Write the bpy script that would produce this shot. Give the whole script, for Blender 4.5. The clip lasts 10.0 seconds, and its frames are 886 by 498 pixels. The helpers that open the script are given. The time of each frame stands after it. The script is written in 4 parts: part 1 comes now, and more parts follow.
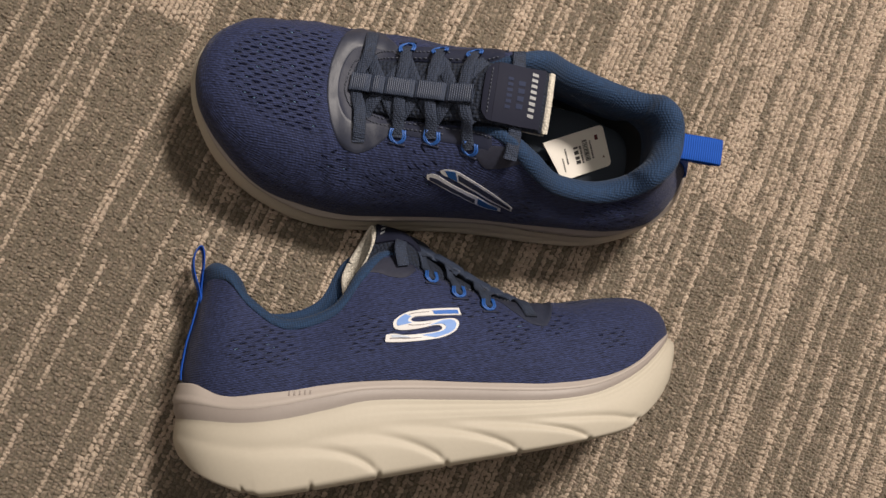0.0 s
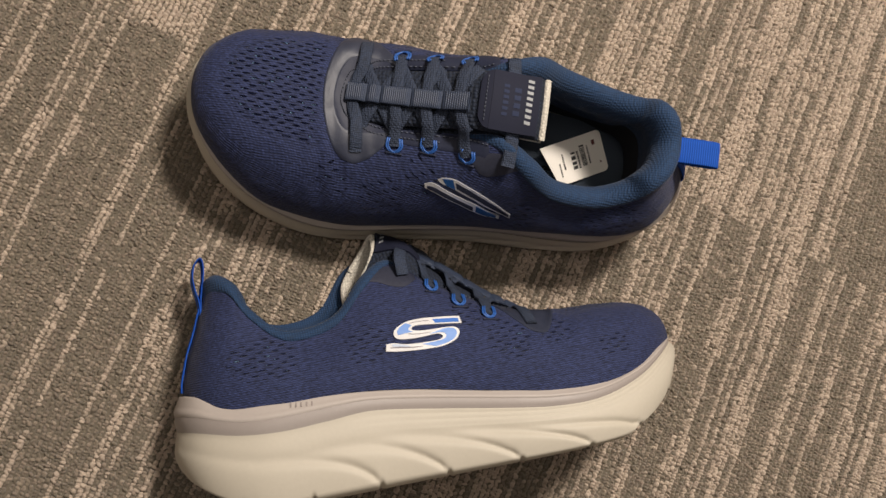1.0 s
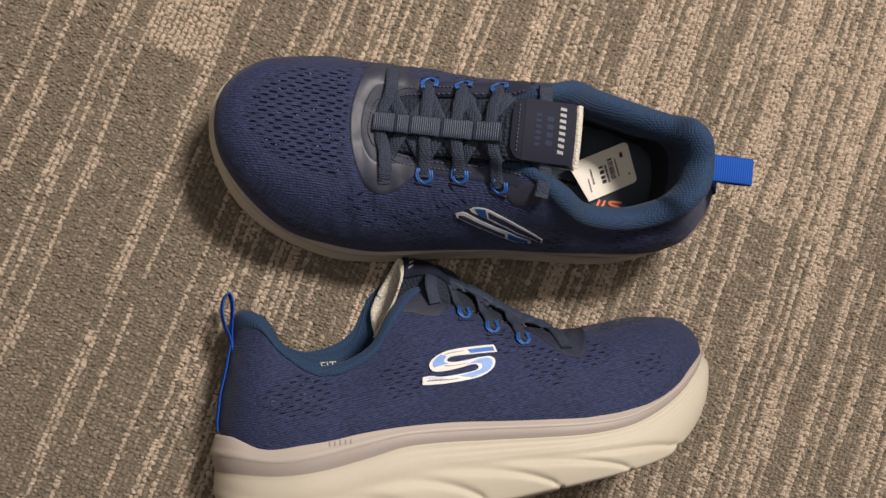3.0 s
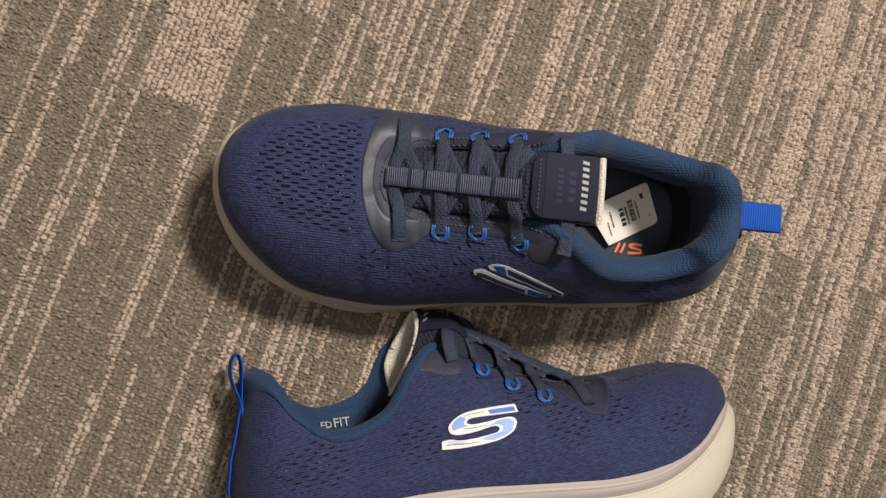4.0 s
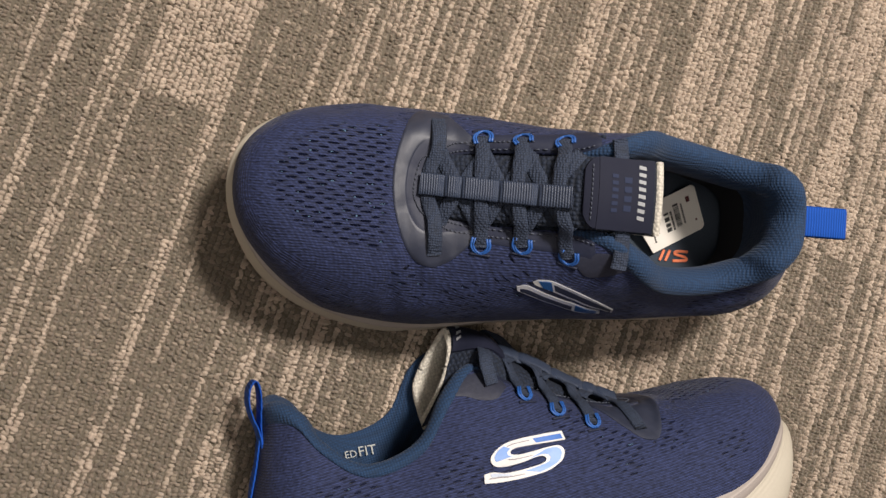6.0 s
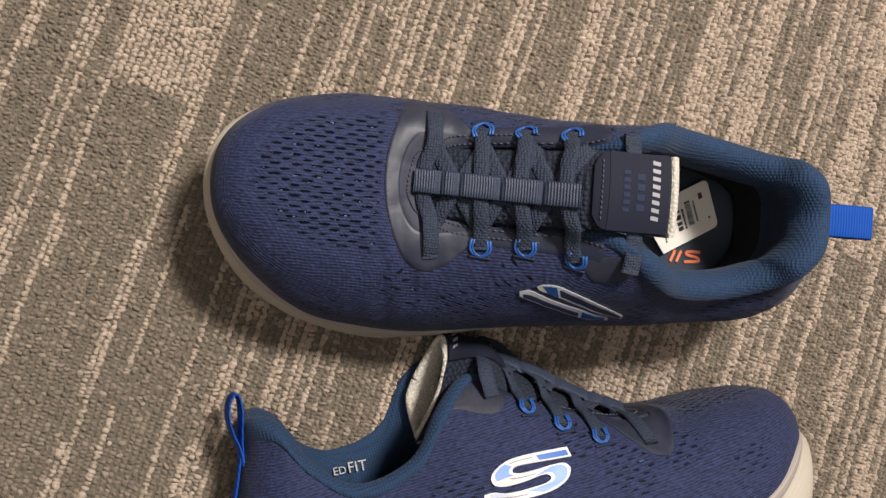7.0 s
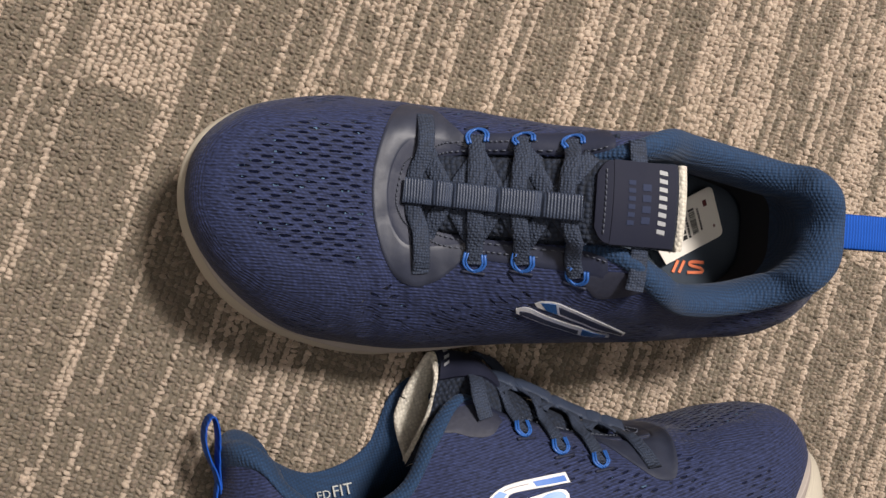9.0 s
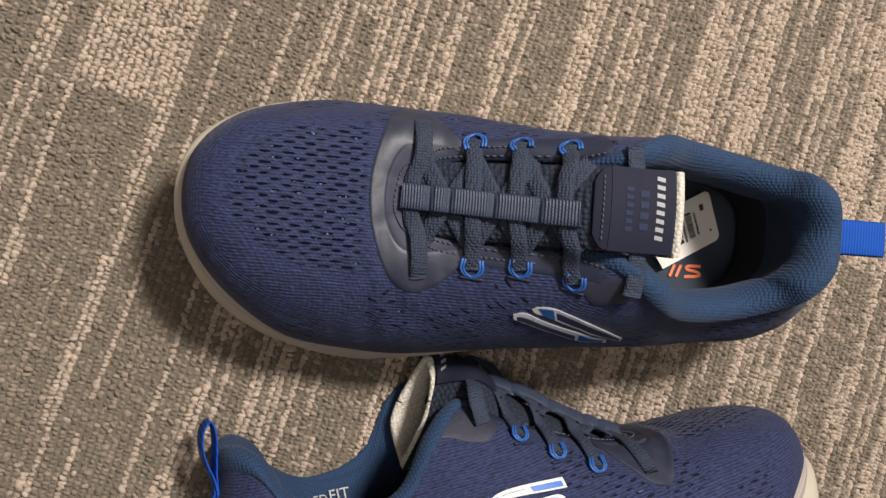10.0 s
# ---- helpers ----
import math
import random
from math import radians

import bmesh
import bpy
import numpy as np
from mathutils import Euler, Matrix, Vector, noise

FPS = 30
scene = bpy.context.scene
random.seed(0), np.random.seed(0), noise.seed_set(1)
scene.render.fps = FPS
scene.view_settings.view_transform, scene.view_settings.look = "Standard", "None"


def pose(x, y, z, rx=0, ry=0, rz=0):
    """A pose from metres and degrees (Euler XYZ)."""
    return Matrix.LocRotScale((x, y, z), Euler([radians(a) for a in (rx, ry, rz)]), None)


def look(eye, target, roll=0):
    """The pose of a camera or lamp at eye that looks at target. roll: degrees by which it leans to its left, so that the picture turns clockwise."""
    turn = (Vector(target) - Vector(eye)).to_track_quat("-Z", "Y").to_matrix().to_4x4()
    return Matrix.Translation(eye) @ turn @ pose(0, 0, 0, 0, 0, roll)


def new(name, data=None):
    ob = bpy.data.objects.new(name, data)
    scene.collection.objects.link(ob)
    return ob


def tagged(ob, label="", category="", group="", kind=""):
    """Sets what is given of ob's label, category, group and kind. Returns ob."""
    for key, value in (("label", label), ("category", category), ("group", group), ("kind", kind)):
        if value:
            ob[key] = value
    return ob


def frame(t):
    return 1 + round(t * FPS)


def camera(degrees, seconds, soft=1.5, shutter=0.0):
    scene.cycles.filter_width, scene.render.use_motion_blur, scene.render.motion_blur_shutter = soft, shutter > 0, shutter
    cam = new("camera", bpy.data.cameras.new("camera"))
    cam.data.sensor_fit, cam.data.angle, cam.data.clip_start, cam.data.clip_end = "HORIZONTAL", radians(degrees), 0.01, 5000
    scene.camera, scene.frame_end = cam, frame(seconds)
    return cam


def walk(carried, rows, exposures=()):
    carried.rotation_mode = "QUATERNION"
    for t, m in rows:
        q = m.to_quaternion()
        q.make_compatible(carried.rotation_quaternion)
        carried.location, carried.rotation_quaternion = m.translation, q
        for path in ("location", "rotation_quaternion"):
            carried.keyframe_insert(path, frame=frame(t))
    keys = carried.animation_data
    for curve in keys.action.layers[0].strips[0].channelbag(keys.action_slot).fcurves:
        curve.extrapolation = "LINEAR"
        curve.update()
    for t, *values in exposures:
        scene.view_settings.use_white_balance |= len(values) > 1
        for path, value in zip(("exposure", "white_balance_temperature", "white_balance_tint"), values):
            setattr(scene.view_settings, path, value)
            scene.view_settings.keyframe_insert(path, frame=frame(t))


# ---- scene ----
cam = camera(44.0, 10.0)
PATH = [
    (0, (-0.108, -0.185, 0.686), (0.314, 0.121, -1.245), 65.0),
    (0.5, (-0.108, -0.185, 0.684), (0.314, 0.117, -1.248), 64.9),
    (1, (-0.11, -0.182, 0.685), (0.318, 0.13, -1.244), 63.8),
    (1.5, (-0.115, -0.18, 0.687), (0.308, 0.138, -1.242), 62.4),
    (2, (-0.121, -0.178, 0.688), (0.296, 0.123, -1.245), 63.0),
    (3.3, (-0.146, -0.109, 0.675), (0.326, 0.048, -1.262), 78.9),
    (3.5, (-0.15, -0.098, 0.676), (0.324, 0.046, -1.262), 80.1),
    (4, (-0.154, -0.077, 0.65), (0.335, 0.046, -1.286), 82.4),
    (4.5, (-0.163, -0.068, 0.639), (0.341, 0.046, -1.293), 83.5),
    (5, (-0.172, -0.063, 0.625), (0.351, 0.046, -1.303), 84.2),
    (5.5, (-0.178, -0.062, 0.609), (0.36, 0.041, -1.315), 84.9),
    (7, (-0.169, -0.054, 0.548), (0.404, 0.025, -1.367), 87.6),
    (7.5, (-0.166, -0.047, 0.537), (0.413, 0.022, -1.376), 88.6),
    (8, (-0.166, -0.044, 0.532), (0.421, 0.021, -1.378), 89.0),
    (8.5, (-0.165, -0.042, 0.525), (0.431, 0.019, -1.384), 89.5),
    (9, (-0.164, -0.042, 0.517), (0.439, 0.017, -1.389), 89.8),
    (9.5, (-0.165, -0.04, 0.515), (0.444, 0.016, -1.389), 90.2),
    (10, (-0.166, -0.038, 0.516), (0.45, 0.014, -1.387), 90.6),
]
walk(cam, [(t, look(eye, target, roll)) for t, eye, target, roll in PATH],
     [(0.0, 0.19, 6500, 10), (2.0, 0.20, 6480, 10), (3.5, 0.25, 6400, 10), (5.5, 0.32, 6300, 10), (8.0, 0.42, 6200, 10), (10.0, 0.45, 6200, 10)])

# ---- light ----
world = bpy.data.worlds.new("world")
scene.world = world
world.use_nodes = True
world.node_tree.nodes["Background"].inputs[0].default_value = (1.0, 0.92, 0.84, 1)
world.node_tree.nodes["Background"].inputs[1].default_value = 0.002


def area_lamp(name, m, size, watts, colour):
    lamp = bpy.data.lights.new(name, "AREA")
    lamp.shape, lamp.size, lamp.size_y = "RECTANGLE", size[0], size[1]
    lamp.energy, lamp.color = watts, colour
    ob = new(name, lamp)
    ob.matrix_world = m
    return ob


area_lamp("pendant_lamp_light", pose(0.33, 0.80, 1.90), (0.32, 0.32), 55, (1.0, 0.90, 0.80))
# added soft fill from the south-west that lifts the shaded sides, not a known lamp
area_lamp("fill_light", pose(-0.55, -0.25, 2.38), (1.00, 1.00), 9, (1.0, 0.90, 0.80))


# ---- materials ----
def shader(name, colour, rough=0.8, metal=0.0, **extra):
    m = bpy.data.materials.new(name)
    m.use_nodes = True
    b = m.node_tree.nodes["Principled BSDF"]
    b.inputs["Base Color"].default_value = (*colour, 1)
    b.inputs["Roughness"].default_value = rough
    b.inputs["Metallic"].default_value = metal
    for key, value in extra.items():
        b.inputs[key.replace("_", " ")].default_value = value
    return m


def node(m, kind):
    return m.node_tree.nodes.new(kind)


def link(m, a, b):
    m.node_tree.links.new(a, b)


def maths(m, op, a, b=None, c=None):
    n = m.node_tree.nodes.new("ShaderNodeMath")
    n.operation = op
    for k, v in enumerate((a, b, c)):
        if v is None:
            continue
        if isinstance(v, (int, float)):
            n.inputs[k].default_value = v
        else:
            link(m, v, n.inputs[k])
    return n.outputs[0]


def bump(m, height, strength, distance):
    n = node(m, "ShaderNodeBump")
    n.inputs["Strength"].default_value = strength
    n.inputs["Distance"].default_value = distance
    link(m, height, n.inputs["Height"])
    link(m, n.outputs[0], m.node_tree.nodes["Principled BSDF"].inputs["Normal"])


def object_xyz(m):
    t = node(m, "ShaderNodeTexCoord")
    sp = node(m, "ShaderNodeSeparateXYZ")
    link(m, t.outputs["Object"], sp.inputs[0])
    return t.outputs["Object"], sp.outputs


def mix_colour(m, factor, a, b):
    n = node(m, "ShaderNodeMix")
    n.data_type = "RGBA"
    for k, v in ((6, a), (7, b)):
        if isinstance(v, tuple):
            n.inputs[k].default_value = (*v, 1)
        else:
            link(m, v, n.inputs[k])
    if isinstance(factor, (int, float)):
        n.inputs[0].default_value = factor
    else:
        link(m, factor, n.inputs[0])
    return n.outputs[2]


def noise_value(m, vector, scale, detail=2.0):
    n = node(m, "ShaderNodeTexNoise")
    n.inputs["Scale"].default_value = scale
    n.inputs["Detail"].default_value = detail
    link(m, vector, n.inputs["Vector"])
    return n.outputs["Fac"]


def base(m):
    return m.node_tree.nodes["Principled BSDF"].inputs["Base Color"]


def grainy(name, colour, rough, scale, strength, distance, spread=0.15, metal=0.0, **extra):
    """A surface of one colour with mottling at two scales and a fine relief."""
    m = shader(name, colour, rough, metal, **extra)
    co, _ = object_xyz(m)
    fine, coarse = noise_value(m, co, scale), noise_value(m, co, scale / 14, 4)
    dark = tuple(c * (1 - spread) for c in colour)
    light = tuple(min(1, c * (1 + spread)) for c in colour)
    link(m, mix_colour(m, maths(m, "ADD", maths(m, "MULTIPLY", fine, 0.5), maths(m, "MULTIPLY", coarse, 0.5)), dark, light), base(m))
    bump(m, fine, strength, distance)
    return m


def woven(name, colour, rough, pitch, strength, dark=0.55, axis=0, diagonal=0.0, **extra):
    """Cloth with ribs across one axis of the thing and a finer thread along the other."""
    m = shader(name, colour, rough, **extra)
    co, xyz = object_xyz(m)
    w = 2 * math.pi / pitch
    across = xyz[axis]
    along = maths(m, "ADD", xyz[1 - axis] if axis < 2 else xyz[0], maths(m, "MULTIPLY", xyz[2], 0.8))
    wob = maths(m, "MULTIPLY", noise_value(m, co, 120), pitch * 0.5)
    rib = maths(m, "SINE", maths(m, "MULTIPLY", maths(m, "ADD", maths(m, "ADD", across, wob), maths(m, "MULTIPLY", along, diagonal)), w))
    thread = maths(m, "SINE", maths(m, "MULTIPLY", along, w * 0.8))
    h = maths(m, "ADD", maths(m, "MULTIPLY", rib, 0.35), maths(m, "MULTIPLY", maths(m, "MULTIPLY", thread, rib), 0.15))
    h = maths(m, "ADD", h, 0.5)
    mott = noise_value(m, co, 60, 3)
    col = mix_colour(m, h, tuple(c * dark for c in colour), tuple(min(1, c * 1.25) for c in colour))
    col = mix_colour(m, maths(m, "MULTIPLY", mott, 0.35), col, tuple(c * 0.6 for c in colour))
    link(m, col, base(m))
    bump(m, h, strength, pitch * 0.5)
    return m


def netted(name, colour, rough, cell, strength, dark=0.45, scatter=0.55, **extra):
    """Cloth of small cells, as a spacer mesh or a coarse flat braid."""
    m = shader(name, colour, rough, **extra)
    co, _ = object_xyz(m)
    n = node(m, "ShaderNodeTexVoronoi")
    n.inputs["Scale"].default_value = 1 / cell
    n.inputs["Randomness"].default_value = scatter
    link(m, co, n.inputs["Vector"])
    h = maths(m, "SUBTRACT", 1.0, maths(m, "MULTIPLY", n.outputs["Distance"], 1.25))
    mott = noise_value(m, co, 60, 3)
    col = mix_colour(m, h, tuple(c * dark for c in colour), tuple(min(1, c * 1.35) for c in colour))
    link(m, mix_colour(m, maths(m, "MULTIPLY", mott, 0.35), col, tuple(c * 0.6 for c in colour)), base(m))
    bump(m, h, strength, cell * 0.5)
    return m


NAVY = (0.0186, 0.0262, 0.0740)


def knit_material(name, outer):
    """Engineered knit: fine ribs along the shoe, with fields of open slits on the toe and flanks. outer: 1 where the outer flank lies towards +y, else -1."""
    m = shader(name, NAVY, 0.82, Sheen_Weight=0.06, Sheen_Roughness=0.4)
    co, (x, y, z) = object_xyz(m)
    wob = maths(m, "MULTIPLY", maths(m, "SUBTRACT", noise_value(m, co, 60, 4), 0.5), 0.0024)

    def ribs(c):
        return maths(m, "ADD", maths(m, "MULTIPLY", maths(m, "SINE", maths(m, "MULTIPLY", maths(m, "ADD", c, wob), 2 * math.pi / 0.0013)), 0.5), 0.5)

    # ribs run lengthwise: side by side across the top, one above the other on the flanks
    facing = node(m, "ShaderNodeTexCoord")
    parts = node(m, "ShaderNodeSeparateXYZ")
    link(m, facing.outputs["Normal"], parts.inputs[0])
    top = node(m, "ShaderNodeMapRange")
    top.interpolation_type = "SMOOTHSTEP"
    link(m, parts.outputs[2], top.inputs[0])
    top.inputs[1].default_value, top.inputs[2].default_value = 0.60, 0.78
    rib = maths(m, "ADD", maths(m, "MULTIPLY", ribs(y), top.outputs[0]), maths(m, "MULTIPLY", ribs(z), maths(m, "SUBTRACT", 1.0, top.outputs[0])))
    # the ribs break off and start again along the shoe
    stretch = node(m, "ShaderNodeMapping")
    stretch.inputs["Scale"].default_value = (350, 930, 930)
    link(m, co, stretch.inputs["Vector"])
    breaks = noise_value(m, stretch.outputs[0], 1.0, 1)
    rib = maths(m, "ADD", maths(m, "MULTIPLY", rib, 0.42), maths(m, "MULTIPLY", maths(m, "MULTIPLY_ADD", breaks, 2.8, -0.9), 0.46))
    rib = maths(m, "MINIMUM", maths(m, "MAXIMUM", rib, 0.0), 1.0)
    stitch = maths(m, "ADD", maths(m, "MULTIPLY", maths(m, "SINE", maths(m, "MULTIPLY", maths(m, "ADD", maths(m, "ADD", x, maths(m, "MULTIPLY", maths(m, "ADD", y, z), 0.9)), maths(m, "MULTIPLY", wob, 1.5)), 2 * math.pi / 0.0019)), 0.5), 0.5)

    # staggered slits
    def slits(coord, pitch_x, pitch_v, length, width):
        row = maths(m, "DIVIDE", coord, pitch_v)
        odd = maths(m, "MULTIPLY", maths(m, "FLOOR", row), 0.5)
        jit = maths(m, "MULTIPLY", maths(m, "SUBTRACT", noise_value(m, co, 150), 0.5), 0.25)
        fx = maths(m, "ABSOLUTE", maths(m, "SUBTRACT", maths(m, "FRACT", maths(m, "ADD", maths(m, "ADD", maths(m, "DIVIDE", x, pitch_x), odd), jit)), 0.5))
        fv = maths(m, "ABSOLUTE", maths(m, "SUBTRACT", maths(m, "FRACT", row), 0.5))
        a = maths(m, "POWER", maths(m, "DIVIDE", fx, length / pitch_x / 2), 2)
        b = maths(m, "POWER", maths(m, "DIVIDE", fv, width / pitch_v / 2), 2)
        n = node(m, "ShaderNodeMapRange")
        n.interpolation_type = "SMOOTHSTEP"
        ragged = maths(m, "MULTIPLY", maths(m, "SUBTRACT", noise_value(m, co, 330, 2), 0.42), 2.6)
        link(m, maths(m, "ADD", maths(m, "ADD", a, b), ragged), n.inputs[0])
        n.inputs[1].default_value, n.inputs[2].default_value, n.inputs[3].default_value, n.inputs[4].default_value = 0.5, 1.2, 1, 0
        return n.outputs[0]

    def spot(cx, cy, cz, rx, ry, rz):
        d = None
        for c, k, r in ((x, cx, rx), (y, cy, ry), (z, cz, rz)):
            if r is None:
                continue
            q = maths(m, "POWER", maths(m, "DIVIDE", maths(m, "SUBTRACT", c, k), r), 2)
            d = q if d is None else maths(m, "ADD", d, q)
        d = maths(m, "ADD", d, maths(m, "MULTIPLY", maths(m, "SUBTRACT", noise_value(m, co, 110), 0.5), 0.7))
        n = node(m, "ShaderNodeMapRange")
        n.interpolation_type = "SMOOTHSTEP"
        link(m, d, n.inputs[0])
        n.inputs[1].default_value, n.inputs[2].default_value, n.inputs[3].default_value, n.inputs[4].default_value = 0.85, 1.1, 1, 0
        return n.outputs[0]

    toe = maths(m, "MULTIPLY", slits(y, 0.0090, 0.00218, 0.0056, 0.00125), SPOT_TOE(m, spot, x, outer))
    flank = maths(m, "MULTIPLY", slits(z, 0.0085, 0.0026, 0.0046, 0.0010), maths(m, "MULTIPLY", SPOT_FLANK(m, spot), 0.78))
    hole = maths(m, "MINIMUM", maths(m, "ADD", toe, flank), 1.0)
    mott = noise_value(m, co, 35, 3)
    # shading of the ribs put into the colour: grooves darkened, crests lit
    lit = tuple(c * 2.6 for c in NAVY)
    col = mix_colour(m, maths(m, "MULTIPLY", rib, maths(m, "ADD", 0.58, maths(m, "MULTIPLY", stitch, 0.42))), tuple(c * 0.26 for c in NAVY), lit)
    col = mix_colour(m, maths(m, "MULTIPLY", mott, 0.4), col, tuple(c * 0.75 for c in NAVY))
    col = mix_colour(m, maths(m, "MULTIPLY", hole, 0.92), col, (0.004, 0.005, 0.013))
    fleck = maths(m, "MULTIPLY", maths(m, "GREATER_THAN", noise_value(m, co, 480, 1), 0.67), maths(m, "MULTIPLY", hole, 0.6))
    col = mix_colour(m, fleck, col, (0.16, 0.27, 0.42))
    link(m, col, base(m))
    whole = maths(m, "SUBTRACT", 1.0, hole)
    link(m, maths(m, "MULTIPLY", whole, 0.06), m.node_tree.nodes["Principled BSDF"].inputs["Sheen Weight"])
    link(m, maths(m, "MULTIPLY", whole, 0.35), m.node_tree.nodes["Principled BSDF"].inputs["Specular IOR Level"])
    h = maths(m, "ADD", maths(m, "MULTIPLY", rib, 0.35), maths(m, "MULTIPLY", maths(m, "MULTIPLY", stitch, rib), 0.10))
    h = maths(m, "SUBTRACT", h, maths(m, "MULTIPLY", hole, 1.6))
    bump(m, h, 1.0, 0.0009)
    return m


def SPOT_TOE(m, spot, x, outer):
    """The field on the toe: half an oval that ends short of the moulded film."""
    n = node(m, "ShaderNodeMapRange")
    n.interpolation_type = "SMOOTHSTEP"
    link(m, x, n.inputs[0])
    n.inputs[1].default_value, n.inputs[2].default_value = 0.2325, 0.2355
    return maths(m, "MULTIPLY", spot(0.241, -0.0095 * outer, None, 0.047, 0.0292, None), n.outputs[0])


def SPOT_FLANK(m, spot):
    d = None
    for at, size in (((0.219, 0.070), (0.0105, 0.0075)), ((0.1885, 0.070), (0.0125, 0.013)), ((0.170, 0.088), (0.010, 0.008)), ((0.109, 0.081), (0.012, 0.012)), ((0.052, 0.083), (0.020, 0.013)), ((0.250, 0.056), (0.010, 0.007))):
        s = spot(at[0], 0, at[1], size[0], None, size[1])
        d = s if d is None else maths(m, "MAXIMUM", d, s)
    return d


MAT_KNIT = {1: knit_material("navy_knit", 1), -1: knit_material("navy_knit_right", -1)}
MAT_LINING = netted("collar_cloth", (0.011, 0.042, 0.112), 0.85, 0.0014, 0.7, 0.40, 0.12, Sheen_Weight=0.05)
MAT_TONGUE = netted("tongue_mesh", (0.011, 0.019, 0.041), 0.85, 0.0021, 0.9, 0.30, 0.35)
MAT_OVERLAY = grainy("moulded_film", (0.023, 0.028, 0.050), 0.52, 300, 0.30, 0.0004, 0.4, Specular_IOR_Level=0.6)
MAT_SMOKE = grainy("smoky_film", (0.023, 0.026, 0.046), 0.6, 500, 0.3, 0.0004, 0.6)
MAT_STAY = grainy("eyestay_film", (0.018, 0.022, 0.044), 0.55, 700, 0.2, 0.0004, Specular_IOR_Level=0.3)
MAT_LACE = netted("lace_weave", (0.030, 0.044, 0.082), 0.8, 0.00115, 0.9, 0.35, 0.35)
MAT_RIBBON = woven("grosgrain", (0.038, 0.053, 0.094), 0.5, 0.00105, 0.8, dark=0.55, axis=0)
MAT_BLUE = woven("blue_webbing", (0.010, 0.078, 0.42), 0.75, 0.0013, 0.5, dark=0.55, axis=0, Specular_IOR_Level=0.2)
MAT_CORD = shader("blue_cord", (0.024, 0.100, 0.36), 0.45)
MAT_LABEL = grainy("satin_label", (0.010, 0.012, 0.027), 0.75, 1200, 0.1, 0.0002, Specular_IOR_Level=0.25)
MAT_PRINT = shader("silver_lettering", (0.38, 0.39, 0.38), 0.6)
MAT_SILVER = shader("silver_print", (0.30, 0.31, 0.33), 0.6)
MAT_GREYBLUE = shader("slate_print", (0.019, 0.027, 0.062), 0.75, Specular_IOR_Level=0.25)
MAT_CHROME = shader("chrome_film", (0.78, 0.78, 0.79), 0.30, 0.65)
MAT_SHINYBLUE = shader("metallic_blue_film", (0.015, 0.075, 0.24), 0.35, 0.4)
MAT_STEEL = shader("grey_metal_film", (0.020, 0.024, 0.048), 0.42, 0.35)
MAT_WHITE = grainy("raised_white_print", (0.67, 0.66, 0.66), 0.5, 600, 0.1, 0.0002)
MAT_SKY = grainy("raised_blue_print", (0.17, 0.31, 0.66), 0.45, 600, 0.1, 0.0002)
MAT_ROYAL = grainy("raised_royal_print", (0.05, 0.16, 0.52), 0.45, 600, 0.1, 0.0002)
MAT_LINE = shader("dark_print_line", (0.20, 0.18, 0.20), 0.6)
MAT_PALE = grainy("pale_print", (0.50, 0.56, 0.68), 0.5, 600, 0.1, 0.0002)
MAT_TAUPE = grainy("taupe_rubber", (0.40, 0.355, 0.325), 0.55, 500, 0.12, 0.0003, 0.08)
MAT_GREY = grainy("grey_rubber", (0.29, 0.255, 0.235), 0.5, 500, 0.12, 0.0003, 0.08)
MAT_FOAM = grainy("cream_foam", (0.475, 0.434, 0.358), 0.6, 400, 0.15, 0.0003, 0.07)
MAT_OUTSOLE = grainy("outsole_rubber", (0.30, 0.26, 0.22), 0.7, 300, 0.2, 0.0005)
MAT_TERRY = netted("cream_terry", (0.62, 0.58, 0.50), 0.95, 0.0017, 0.7, dark=0.75, Sheen_Weight=0.4)
# near-black: carries the shade deep inside the shoe
MAT_INNER_SHADE = grainy("inner_shade_cloth", (0.005, 0.006, 0.010), 0.95, 900, 0.4, 0.0003)
MAT_INSOLE = grainy("insole_cloth", (0.032, 0.043, 0.060), 0.95, 900, 0.5, 0.0004)
MAT_ORANGE = shader("orange_print", (0.75, 0.20, 0.09), 0.7)
MAT_CARD = grainy("card", (0.74, 0.70, 0.64), 0.7, 500, 0.05, 0.0002, 0.04)
MAT_THREAD = shader("slate_thread", (0.07, 0.08, 0.11), 0.7)
MAT_INK = shader("black_ink", (0.02, 0.02, 0.02), 0.6)
MAT_MAROON = shader("maroon_ink", (0.10, 0.02, 0.02), 0.6)


# ---- mesh helpers ----
def part(name, data, material, parent, label="", smooth=True):
    """One mesh object under a thing or a part. data: (verts, faces)."""
    verts, faces = data
    me = bpy.data.meshes.new(name)
    me.from_pydata([tuple(map(float, v)) for v in verts], [], faces)
    me.materials.append(material)
    if smooth:
        me.shade_smooth()
    ob = new(name, me)
    ob.parent = parent
    if label:
        ob["label"] = label
    return ob


def grid(points, close_u=False, close_v=False, flip=False):
    """Verts and faces of a sheet of points [u][v]."""
    p = np.asarray(points, float)
    nu, nv = p.shape[:2]
    faces = []
    for i in range(nu if close_u else nu - 1):
        for j in range(nv if close_v else nv - 1):
            a, b, c, d = i * nv + j, ((i + 1) % nu) * nv + j, ((i + 1) % nu) * nv + (j + 1) % nv, i * nv + (j + 1) % nv
            faces.append((a, d, c, b) if flip else (a, b, c, d))
    return p.reshape(-1, 3), faces


def merge(*sheets):
    verts, faces, k = [], [], 0
    for v, f in sheets:
        verts.extend(v)
        faces.extend(tuple(i + k for i in q) for q in f)
        k += len(v)
    return verts, faces


